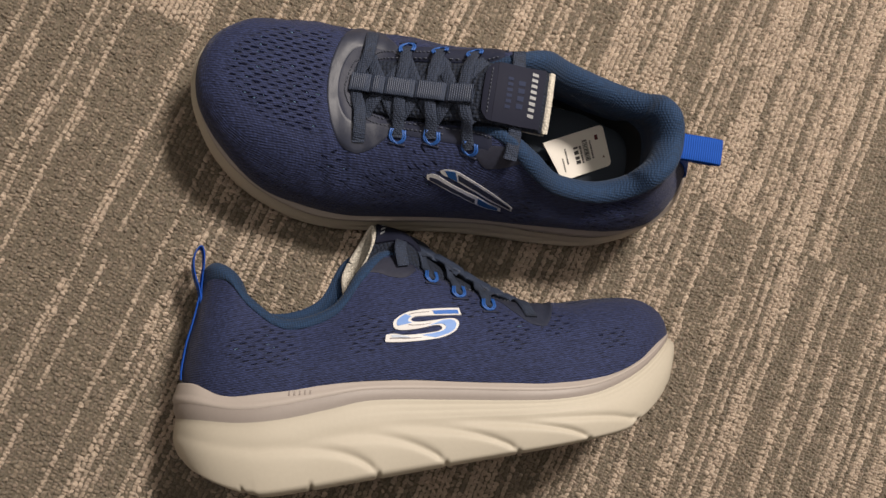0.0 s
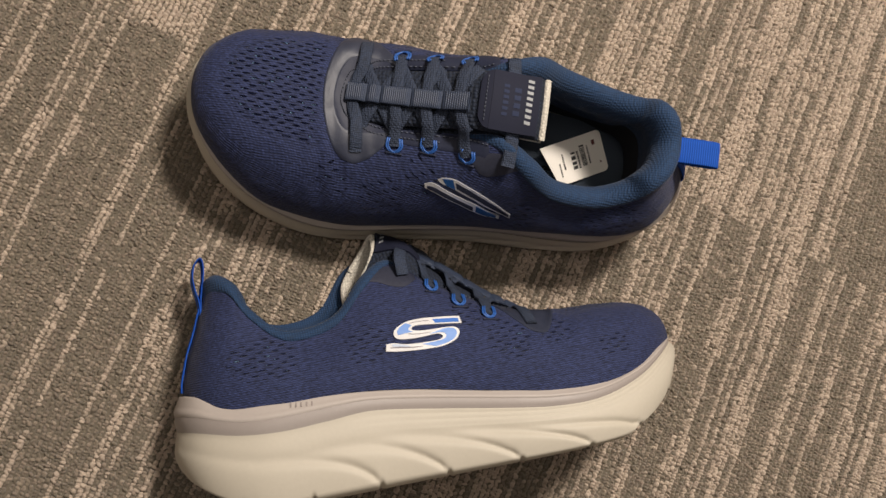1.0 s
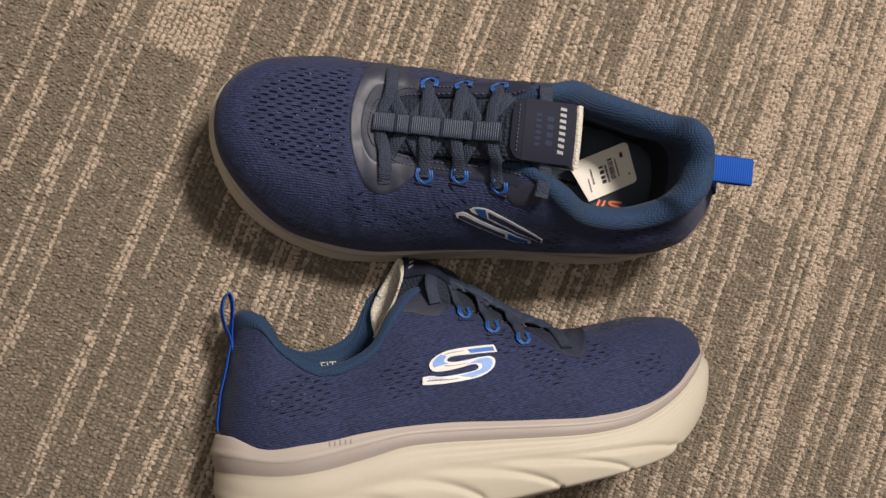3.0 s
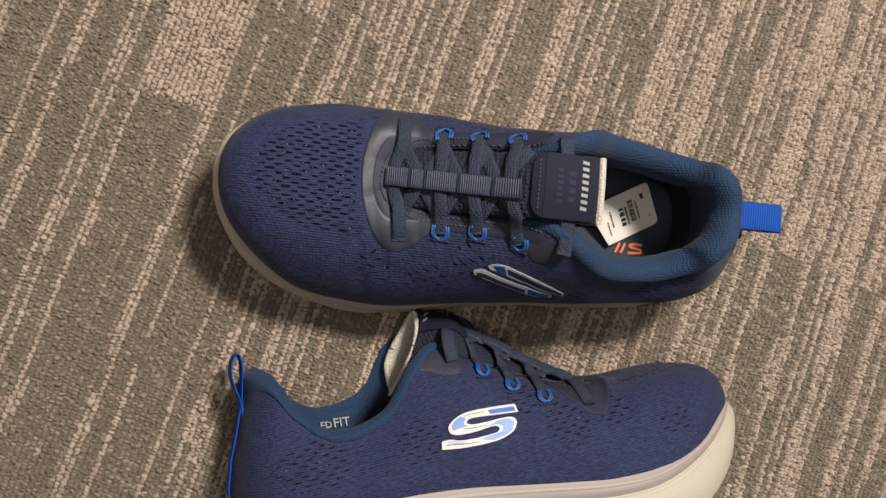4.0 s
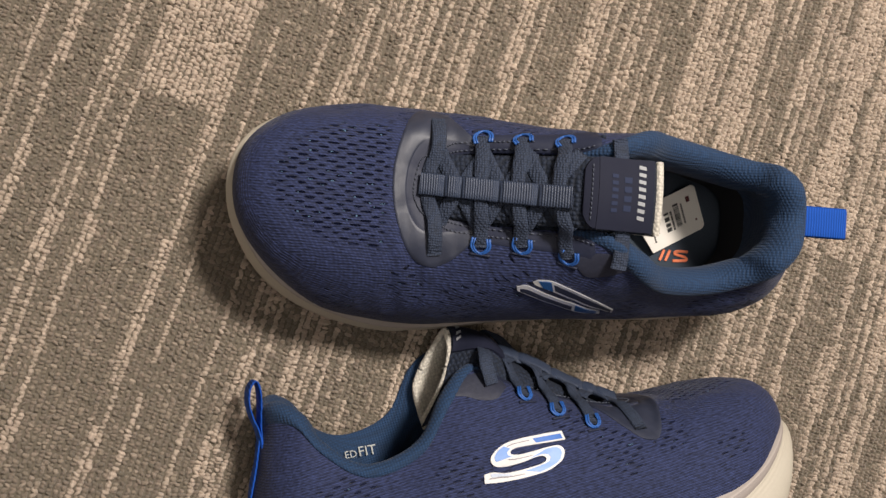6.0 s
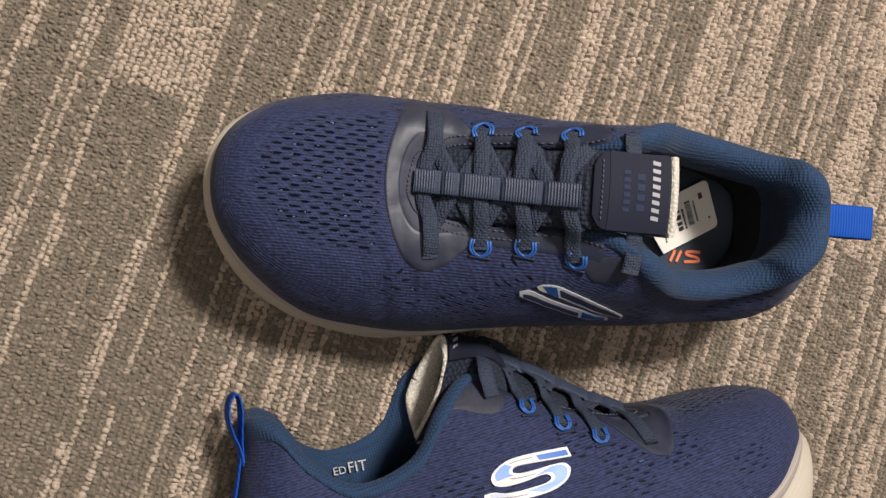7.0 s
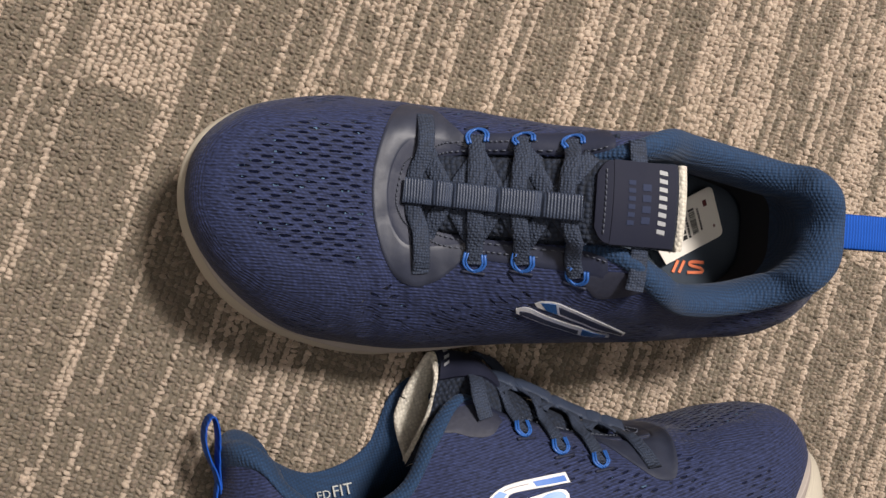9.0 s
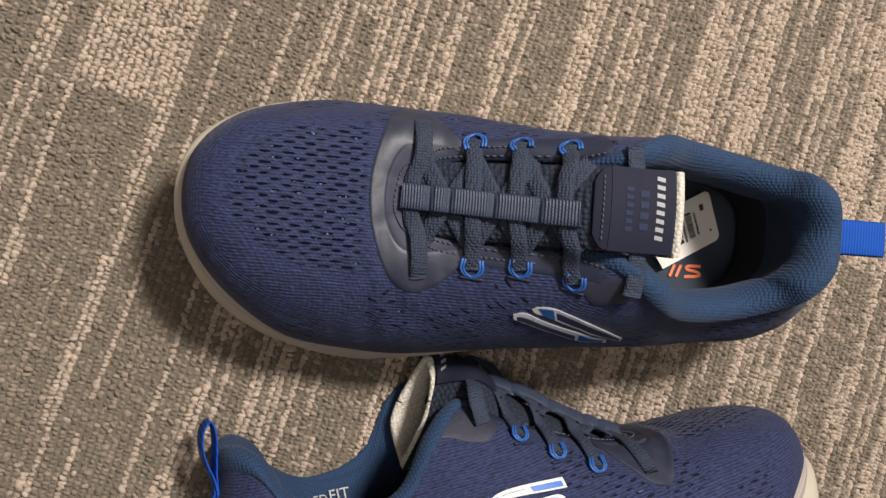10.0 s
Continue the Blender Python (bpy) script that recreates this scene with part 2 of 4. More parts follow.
def spline(points, n, closed=False):
    """Catmull-Rom through the points, n samples, even in the points' own count."""
    p = np.asarray(points, float)
    k = len(p)
    u = np.arange(n) * k / n if closed else np.linspace(0, k - 1, n)
    i = np.minimum(np.floor(u).astype(int), k - (1 if closed else 2))
    f = (u - i)[:, None]
    if closed:
        a, b, c, d = p[(i - 1) % k], p[i % k], p[(i + 1) % k], p[(i + 2) % k]
    else:
        q = np.vstack([2 * p[0] - p[1], p, 2 * p[-1] - p[-2]])
        a, b, c, d = q[i], q[i + 1], q[i + 2], q[i + 3]
    return 0.5 * (2 * b + (c - a) * f + (2 * a - 5 * b + 4 * c - d) * f ** 2 + (3 * b - a - 3 * c + d) * f ** 3)


def unit(v):
    v = np.asarray(v, float)
    return v / np.maximum(np.linalg.norm(v, axis=-1, keepdims=True), 1e-9)


def ribbon(path, normals, width, thick, closed=False):
    """A flat band with rounded edges along a path."""
    p, n = np.asarray(path, float), unit(normals)
    t = unit(np.gradient(p, axis=0) if not closed else np.roll(p, -1, 0) - np.roll(p, 1, 0))
    s = unit(np.cross(t, n))
    n = unit(np.cross(s, t))
    w = np.broadcast_to(width, (len(p),))[:, None]
    rows = []
    for a, b in ((-0.5, 0.0), (-0.44, 0.42), (-0.2, 0.5), (0.2, 0.5), (0.44, 0.42), (0.5, 0.0), (0.44, -0.42), (0.2, -0.5), (-0.2, -0.5), (-0.44, -0.42)):
        rows.append(p + s * w * a + n * thick * b)
    v, f = grid(np.stack(rows, 1), close_u=closed, close_v=True, flip=True)
    if not closed:
        k = len(rows)
        f = f + [tuple(range(k)), tuple(range(len(v) - 1, len(v) - 1 - k, -1))]
    return v, f


def tube(path, radius, sides=8):
    p = np.asarray(path, float)
    t = unit(np.gradient(p, axis=0))
    up = np.where(np.abs(t[:, 2:3]) < 0.8, np.array([[0, 0, 1.0]]), np.array([[1.0, 0, 0]]))
    s = unit(np.cross(t, up))
    n = np.cross(s, t)
    a = np.arange(sides) * 2 * math.pi / sides
    ring = p[:, None] + radius * (np.cos(a)[None, :, None] * s[:, None] + np.sin(a)[None, :, None] * n[:, None])
    v, f = grid(ring, close_v=True)
    return v, f + [tuple(range(sides)), tuple(range(len(v) - 1, len(v) - 1 - sides, -1))]


# ---- the shoe's form, as a left shoe: x from heel to toe, y to its left, z up from the ground ----
OUTLINE = [(0.0, -0.003), (0.006, 0.017), (0.02, 0.031), (0.045, 0.041), (0.08, 0.045), (0.12, 0.047), (0.16, 0.052), (0.19, 0.057), (0.215, 0.059),
           (0.24, 0.0555), (0.265, 0.0468), (0.286, 0.0325), (0.3005, 0.0115), (0.3045, -0.009), (0.2995, -0.0265), (0.2865, -0.0395), (0.265, -0.0500),
           (0.24, -0.0550), (0.215, -0.0555), (0.18, -0.054), (0.15, -0.050), (0.11, -0.048), (0.07, -0.047), (0.04, -0.043), (0.02, -0.034), (0.006, -0.020)]
SOLE_LOW = [(-0.01, 0.039), (0.0, 0.027), (0.006, 0.018), (0.018, 0.0085), (0.034, 0.0015), (0.06, -0.0015), (0.225, -0.0015), (0.255, 0.0035), (0.281, 0.0185), (0.298, 0.037), (0.31, 0.046)]
RAND_LOW = [(-0.01, 0.053), (0.009, 0.049), (0.033, 0.043), (0.056, 0.041), (0.081, 0.042), (0.105, 0.043), (0.142, 0.037), (0.179, 0.030), (0.206, 0.026), (0.233, 0.026),
            (0.262, 0.0335), (0.291, 0.047), (0.31, 0.053)]
RAND_TOP = [(-0.01, 0.073), (0.008, 0.069), (0.024, 0.061), (0.047, 0.058), (0.083, 0.058), (0.12, 0.0545), (0.156, 0.047), (0.207, 0.037), (0.233, 0.0355), (0.262, 0.041), (0.288, 0.051), (0.31, 0.058)]
NOTCHES = (0.030, 0.066, 0.103, 0.140, 0.180, 0.221, 0.255, 0.281)
# upper: foot of the wall (x, left y, right y) and the edge of the opening (x, half width, z), from heel to toe
FOOT = [(0.0085, -0.006, -0.006), (0.0145, 0.017, -0.027), (0.030, 0.031, -0.0385), (0.055, 0.038, -0.042), (0.08, 0.041, -0.044), (0.105, 0.043, -0.045), (0.13, 0.045, -0.0455),
        (0.155, 0.048, -0.048), (0.18, 0.052, -0.0515), (0.205, 0.055, -0.0535), (0.23, 0.0535, -0.0540), (0.256, 0.0485, -0.0510), (0.282, 0.0320, -0.0420), (0.2985, 0.0125, -0.0270), (0.3035, -0.008, -0.008)]
EDGE = [(0.036, 0.0, 0.127), (0.0395, 0.0155, 0.129), (0.047, 0.0255, 0.123), (0.054, 0.030, 0.108), (0.069, 0.035, 0.0955), (0.095, 0.037, 0.100), (0.115, 0.034, 0.116),
        (0.134, 0.024, 0.125), (0.150, 0.0185, 0.113), (0.171, 0.0175, 0.099), (0.192, 0.0168, 0.0880), (0.2065, 0.0138, 0.0838), (0.2140, 0.0072, 0.0822), (0.2157, 0.0035, 0.0822), (0.2162, 0.0, 0.0822)]
# rise of the wall at its foot, reach outwards and drop at the edge
BOW = [(0.020, 0.004, -0.022), (0.020, 0.004, -0.022), (0.020, 0.005, -0.020), (0.016, 0.006, -0.016), (0.014, 0.006, -0.012), (0.015, 0.007, -0.012), (0.022, 0.010, -0.014),
       (0.026, 0.014, -0.010), (0.028, 0.018, -0.003), (0.028, 0.020, -0.001), (0.026, 0.022, 0.0), (0.028, 0.030, 0.001), (0.031, 0.042, 0.002), (0.030, 0.049, 0.002), (0.030, 0.052, 0.002)]


def at_x(table, x):
    t = spline(table, 12 * len(table))
    return np.interp(x, t[:, 0], t[:, 1])


def middle(x):
    """The middle line of the opening; it lies towards the inner side of the foot."""
    f = np.clip((np.asarray(x, float) - 0.03) / 0.10, 0, 1)
    return -0.0105 - 0.0015 * f * f * (3 - 2 * f)


def upper_sheet(heel_drop, heel_back, instep_drop, throat_lift=0.0, sway=0.0, tilt=0.0, bulge=0.0, n=336, levels=44):
    """The wall of the upper. heel_drop, heel_back: how far the back of the collar has sunk and leans back; instep_drop: the same for the instep. throat_lift: rise of the lacing; sway: how far the collar leans outwards; tilt: how far its inner side stands over the outer; bulge: how far the outer wall swells over the sole."""
    k = len(FOOT)
    order = list(range(k)) + list(range(k - 2, 0, -1))
    feet, edges, bows, swell = [], [], [], []
    for q, i in enumerate(order):
        right = q >= k
        fx, fl, fr = FOOT[i]
        ex, half, ez = EDGE[i]
        feet.append((fx, fr if right else fl, at_x(RAND_TOP, fx) - 0.002))
        back = max(0, 1 - max(0, ex - 0.036) / 0.040)
        crest = math.exp(-((ex - 0.137) / 0.022) ** 2)
        lift = throat_lift * math.exp(-((ex - 0.182) / 0.030) ** 2)
        lean = sway * min(1, max(0, (0.135 - ex) / 0.035)) * (1.5 if right else 1.45) * min(1, max(0, (ex - 0.036) / 0.022))
        lift += tilt * (1.3 if right else -0.7) * math.exp(-((ex - 0.080) / 0.030) ** 2) + (2.2 * tilt * math.exp(-((ex - 0.122) / 0.018) ** 2) if right else 0)
        edges.append((ex - heel_back * back, middle(ex) + (-half if right else half) + lean, ez - heel_drop * back - instep_drop * crest + lift))
        bows.append(BOW[i])
        swell.append((0.0 if right else bulge * min(1, max(0, (0.20 - fx) / 0.06)) * min(1, fx / 0.03), 0.0))
    a, d, w = spline(feet, n, True), spline(edges, n, True), spline(bows, n, True)
    out = a - d
    out[:, 2] = 0
    out = unit(out)
    b = a + np.array([0, 0, 1.0]) * w[:, :1] + out * (0.002 + spline(swell, n, True)[:, :1])
    c = d + out * w[:, 1:2] + np.array([0, 0, 1.0]) * w[:, 2:3]
    t = np.linspace(0, 1, levels)[None, :, None]
    a, b, c, d = (v[:, None] for v in (a, b, c, d))
    p = a * (1 - t) ** 3 + 3 * b * t * (1 - t) ** 2 + 3 * c * t * t * (1 - t) + d * t ** 3
    # small slack and dents of worn cloth
    for i in range(n):
        for j in range(levels):
            q = p[i, j]
            hold = math.sin(math.pi * j / (levels - 1))
            crease = 0.0007 * math.exp(-((q[0] - 0.222) / 0.020) ** 2) * math.sin((q[0] + 0.35 * abs(q[1])) * 520 + 2.0 * noise.noise(Vector(q * 60)))
            p[i, j] = q + hold * (0.0013 * np.array(noise.noise_vector(Vector(q * 38))) + 0.0005 * np.array(noise.noise_vector(Vector(q * 110))) + np.array([0, 0, crease]))
    du = np.roll(p, -1, 0) - np.roll(p, 1, 0)
    dv = np.gradient(p, axis=1)
    return p, -unit(np.cross(du, dv))


UPPER, UPPER_N = upper_sheet(0.015, 0.008, 0.005, 0.0, 0.003, 0.0, 0.008)
NU, NV = UPPER.shape[:2]
KNOTS = 2 * (len(FOOT) - 1)


def skin(knot, level, lift=0.0):
    """A point of the upper: knot counts along the wall from the heel (0) by the left to the toe (13) and back; level 0 foot, 1 edge."""
    u, v = (knot % KNOTS) / KNOTS * NU, np.clip(level, 0, 1) * (NV - 1)
    i, j = int(u), min(int(v), NV - 2)
    f, g = u - i, v - j
    w = ((i, j, (1 - f) * (1 - g)), (i + 1, j, f * (1 - g)), (i, j + 1, (1 - f) * g), (i + 1, j + 1, f * g))
    p = sum(UPPER[a % NU, b] * c for a, b, c in w)
    n = unit(sum(UPPER_N[a % NU, b] * c for a, b, c in w))
    return p + n * lift, n


def decal(shape, knot, level, size, turn, lift, thick):
    """A flat raised shape (outline in x, y) laid onto the upper about a point; it bends with the wall."""
    c, n = skin(knot, level)
    ahead = unit(np.array([1.0, 0, 0]) - n * n[0])
    up = np.cross(n, ahead)
    if up[2] < 0:
        up = -up
    co, si = math.cos(turn), math.sin(turn)
    rows_top, rows_low = [], []
    i0 = int(round(knot / KNOTS * NU))
    near = UPPER[[k % NU for k in range(i0 - 70, i0 + 70)]].reshape(-1, 3)
    near_n = UPPER_N[[k % NU for k in range(i0 - 70, i0 + 70)]].reshape(-1, 3)
    rel = near - c
    flat = np.stack([rel @ ahead, rel @ up], 1)
    for x, y in shape:
        x, y = x * size, y * size
        q = np.array([x * co - y * si, x * si + y * co])
        d = np.sum((flat - q) ** 2, 1)
        near_ids = np.argsort(d)[:6]
        w = 1 / (d[near_ids] + 1e-9)
        h = np.sum((rel[near_ids] @ n) * w) / w.sum()
        nn = unit(np.sum(near_n[near_ids] * w[:, None], 0))
        p = c + ahead * q[0] + up * q[1] + n * h
        rows_top.append(p + nn * (lift + thick))
        rows_low.append(p + nn * (lift - 0.0006))
    return rows_top, rows_low


def strip_decal(left, right, knot, level, size, turn, lift, thick):
    """A raised band between two edge lines of the same count."""
    lt, ll = decal(left, knot, level, size, turn, lift, thick)
    rt, rl = decal(right, knot, level, size, turn, lift, thick)
    sheet = np.stack([np.array(ll), np.array(lt), np.array(rt), np.array(rl)], 1)
    v, f = grid(sheet)
    return v, f + [(0, 1, 2, 3), tuple(len(v) - 4 + k for k in (3, 2, 1, 0))]


def bent(points, n=40):
    return [tuple(q) for q in spline(points, n)]


# ---- sole ----
def sole_loop(n):
    p = spline(OUTLINE, 1600, True)
    seg = np.linalg.norm(np.roll(p, -1, 0) - p, axis=1)
    run = np.concatenate([[0], np.cumsum(seg)])
    at = np.linspace(0, run[-1], n, endpoint=False)
    q = np.vstack([p, p[:1]])
    q = np.stack([np.interp(at, run, q[:, 0]), np.interp(at, run, q[:, 1])], 1)
    t = unit(np.roll(q, -1, 0) - np.roll(q, 1, 0))
    return q, np.stack([t[:, 1], -t[:, 0]], 1) * -1.0


def sole_wall(levels, n, low, high, bulge):
    """A wall round the outline between two height lines; bulge(x, s, side) pushes it outwards."""
    q, nrm = sole_loop(n)
    centre = np.array([0.15, 0.0])
    if np.sum((q[0] - centre) * nrm[0]) < 0:
        nrm = -nrm
    lo, hi = at_x(low, q[:, 0]), at_x(high, q[:, 0])
    rows = []
    for s in levels:
        off = np.array([bulge(x, s, y) for x, y in q])
        z = lo + (hi - lo) * s
        rows.append(np.column_stack([q + nrm * off[:, None], z]))
    return np.stack(rows, 1)


def foam_bulge(x, s, y):
    round_low = -0.007 * max(0.0, 1 - s / 0.10) ** 2
    belly = 0.0026 * math.sin(math.pi * min(1, s * 1.05)) - 0.0012
    cut = 0.0
    for k, xn in enumerate(NOTCHES):
        d = xn - x
        # cut at the bottom edge
        if s < 0.13:
            cut -= 0.007 * math.exp(-(d / 0.0011) ** 4) * (1 - s / 0.13)
        # long flowing groove that starts at the cut and sweeps back towards the heel
        if 0 < d < 0.12 and 1 < k < 7:
            curve = 0.10 + 0.52 * (1 - math.exp(-d / 0.020)) + 0.8 * d
            e = (s - curve) / (0.055 + 0.5 * d)
            fade = (1 - d / 0.12) * min(1, d / 0.004)
            cut -= 0.0021 * fade * (math.exp(-e * e) + (0.75 * math.exp(-e * 0.9) if e > 0 else 0.0)) * (0.55 if e > 0 else 1.0)
    # fine lines under the rand
    if s > 0.74:
        cut -= 0.0006 * (0.5 + 0.5 * math.sin((s - 0.74) * 2 * math.pi / 0.085)) * min(1, max(0, (x - 0.09) / 0.05)) * min(1, (s - 0.74) / 0.05)
    return round_low + belly + cut


def rand_bulge(x, s, y):
    if s > 1.0001:
        return -0.0075
    return -0.0015 - 0.004 * s ** 1.5 + 0.0006 * math.sin(math.pi * min(1, s * 2.2))


def cap(loop, z_shift=0.0):
    """Closes a loop with a fan that is stepped across the shoe."""
    p = np.asarray(loop)
    c = p.copy()
    rows = [p]
    for f in (0.66, 0.33, 0.05):
        q = p.copy()
        mid = np.interp(p[:, 0], [0, 0.306], [-0.002, -0.006])
        q[:, 1] = mid + (p[:, 1] - mid) * f
        q[:, 0] = 0.155 + (p[:, 0] - 0.155) * (0.55 + 0.45 * f)
        q[:, 2] = np.interp(q[:, 0], np.sort(p[:, 0]), p[np.argsort(p[:, 0]), 2]) + z_shift
        rows.append(q)
    return np.stack(rows, 1)


def flat_tongue(add, spine):
    """A tongue that lies under the laces, with a sewn label and a cream rim at its end."""
    f = np.linspace(0, 1, 60)
    mid = np.column_stack([spine[:, 0], middle(spine[:, 0]), spine[:, 1]])
    tan = unit(np.gradient(mid, axis=0))
    side = np.tile(np.array([0.0, 1.0, 0.0]), (60, 1))
    nrm = unit(np.cross(side, tan))
    half = 0.0150 + 0.0024 * f
    thick = 0.0035 + 0.003 * f ** 3

    def tongue_at(x, across, lift):
        i = np.interp(x, spine[::-1, 0], np.arange(60)[::-1])
        j = int(np.clip(i, 0, 58))
        g = i - j
        p = mid[j] * (1 - g) + mid[j + 1] * g
        n = unit(nrm[j] * (1 - g) + nrm[j + 1] * g)
        return p + side[j] * across + n * (lift - 9.0 * across ** 2), n

    def slab(low, high, grow, i0=0):
        rows = []
        for i in range(i0, 60):
            w = half[i] + grow(i)
            r = []
            for c in np.linspace(-1, 1, 19):
                r.append(mid[i] + side[i] * c * w + nrm[i] * (high(i, c) - 9.0 * (c * w) ** 2 - 0.25 * thick[i] * abs(c) ** 6))
            for c in np.linspace(1, -1, 19):
                r.append(mid[i] + side[i] * c * w + nrm[i] * (low(i, c) - 9.0 * (c * w) ** 2 + 0.25 * thick[i] * abs(c) ** 6))
            rows.append(r)
        v, fa = grid(np.array(rows), close_v=True)
        return v, fa + [tuple(range(38)), tuple(range(len(v) - 1, len(v) - 39, -1))]

    tongue = add("tongue", slab(lambda i, c: 0.0, lambda i, c: thick[i] * (1 - 0.7 * max(0, (i - 56) / 3) ** 2), lambda i: 0.0), MAT_TONGUE, None, "padded dark mesh tongue")

    # cream lining: a soft pad under the free end, with a rim along the end and its sides
    def belly(i, c):
        s = (i - 28) / 31
        return -0.10 * thick[i] - (0.35 * thick[i] + 0.0006 * math.sin(math.pi * min(1, 0.12 + 0.80 * s)) ** 0.8) * max(0, 1 - c * c) ** 0.6 * min(1, 4 * s + 0.05)

    lv, lf = slab(belly, lambda i, c: 0.05 * thick[i], lambda i: -0.0016 * (1 - min(1, (i - 28) / 26)), 46)
    lv = np.array(lv)
    lv[-38:] += tan[-1] * 0.0012
    rim = []
    for c in np.linspace(-0.96, 0.96, 41):
        y = c * half[-1]
        rim.append(mid[-1] + side[-1] * y + nrm[-1] * (0.25 * thick[-1] - 9.0 * y * y) + tan[-1] * 0.0012)
    add("tongue_lining", merge((lv, lf), tube(spline(rim, 90), 0.0019, 10)), MAT_TERRY, tongue, "cream terry tongue lining")
    lab = []
    top_x, label_half = 0.1175, 0.0166
    for x in np.linspace(top_x, top_x + 0.0268, 16):
        lab.append([tongue_at(x, c, thick[-1] + 0.0009)[0] for c in np.linspace(-label_half, label_half, 15)])
    lab = np.array(lab)
    drop = np.array([0, 0, -0.0016])
    label_part = add("tongue_label", merge(grid(lab, flip=True), grid(np.stack([lab[-1], lab[-1] + drop], 0), flip=True), grid(np.stack([lab[:, 0], lab[:, 0] + drop], 1), flip=False)), MAT_LABEL, tongue, "dark satin label with silver and slate lines of print")

    # the sewn-down end of the label, narrower, with a line of stitches
    base_rows = [[tongue_at(top_x + 0.0263 + u, c * (label_half - 0.0003 - 0.0060 * (u / 0.0052) ** 3), thick[-1] + 0.0006 - 0.0008 * u / 0.0052)[0] for c in np.linspace(-1, 1, 15)] for u in np.linspace(0, 0.0052, 13)]
    base_rows = np.array(base_rows)
    label_end = add("label_end", merge(grid(base_rows, flip=True), grid(np.stack([base_rows[-1], base_rows[-1] + drop], 0), flip=True), grid(np.stack([base_rows[:, 0], base_rows[:, 0] + drop], 1)), grid(np.stack([base_rows[:, -1], base_rows[:, -1] + drop], 1), flip=True)), MAT_LABEL, tongue, "sewn-down end of the label")
    stitches = []
    for c in np.linspace(-0.72, 0.72, 12):
        at = [tongue_at(top_x + 0.0290, c * label_half + d, thick[-1] + 0.0006)[0] for d in (-0.0007, 0.0, 0.0007)]
        stitches.append(tube(at, 0.0003, 5))
    add("label_stitches", merge(*stitches), MAT_THREAD, label_end, "slate stitching")

    def bar(x0, x1, a, b, material, name, slant=0.0):
        rows = np.array([[tongue_at(x, (c + k * slant) * label_half / 0.0185, thick[-1] + 0.0012)[0] for c in np.linspace(a, b, 5)] for k, x in enumerate((top_x + x0, top_x + x1))])
        add(name, grid(rows, flip=True), material, label_part)

    # print: a line of eight slanted silver blocks, two fainter slate lines
    for i in range(8):
        a = -0.0150 + i * 0.0037
        bar(0.0040, 0.0075, a, a + 0.0019, MAT_SILVER, "silver_mark", -0.0006)
    for i in range(4):
        a = -0.0088 + i * 0.0048
        bar(0.0113, 0.0158, a, a + 0.0030, MAT_GREYBLUE, "slate_mark")
    for i in range(6):
        a = -0.0100 + i * 0.0035
        bar(0.0190, 0.0218, a, a + 0.0020, MAT_GREYBLUE, "slate_mark")
    return tongue


# stations of the rolled tongue from the toe to its free end: (x, across, z) from its inner edge over the ridge to its outer edge
ROLLED = [[(0.207, -0.014, 0.078), (0.207, -0.012, 0.080), (0.207, -0.009, 0.082), (0.207, -0.005, 0.0835), (0.207, 0.0, 0.084), (0.207, 0.005, 0.0835), (0.207, 0.009, 0.082), (0.207, 0.012, 0.080), (0.207, 0.014, 0.078)],
          [(0.179, -0.017, 0.090), (0.180, -0.016, 0.096), (0.181, -0.014, 0.101), (0.182, -0.008, 0.1035), (0.182, 0.0, 0.104), (0.182, 0.008, 0.1035), (0.181, 0.014, 0.101), (0.180, 0.016, 0.096), (0.179, 0.017, 0.090)],
          [(0.154, -0.020, 0.103), (0.156, -0.019, 0.111), (0.158, -0.016, 0.118), (0.160, -0.009, 0.1225), (0.161, 0.0, 0.1235), (0.160, 0.009, 0.1225), (0.158, 0.016, 0.118), (0.156, 0.019, 0.111), (0.154, 0.020, 0.103)],
          [(0.138, -0.021, 0.110), (0.142, -0.021, 0.123), (0.145, -0.018, 0.133), (0.1475, -0.010, 0.1395), (0.149, -0.001, 0.1415), (0.1475, 0.009, 0.1395), (0.145, 0.017, 0.134), (0.1415, 0.021, 0.124), (0.138, 0.022, 0.112)],
          [(0.1120, -0.0120, 0.096), (0.1124, -0.0165, 0.1190), (0.1170, -0.0165, 0.1295), (0.1265, -0.0105, 0.1420), (0.1325, 0.0, 0.1500), (0.1310, 0.006, 0.1407), (0.1262, 0.0100, 0.1318), (0.1195, 0.0130, 0.1225), (0.1040, 0.0110, 0.1040)]]


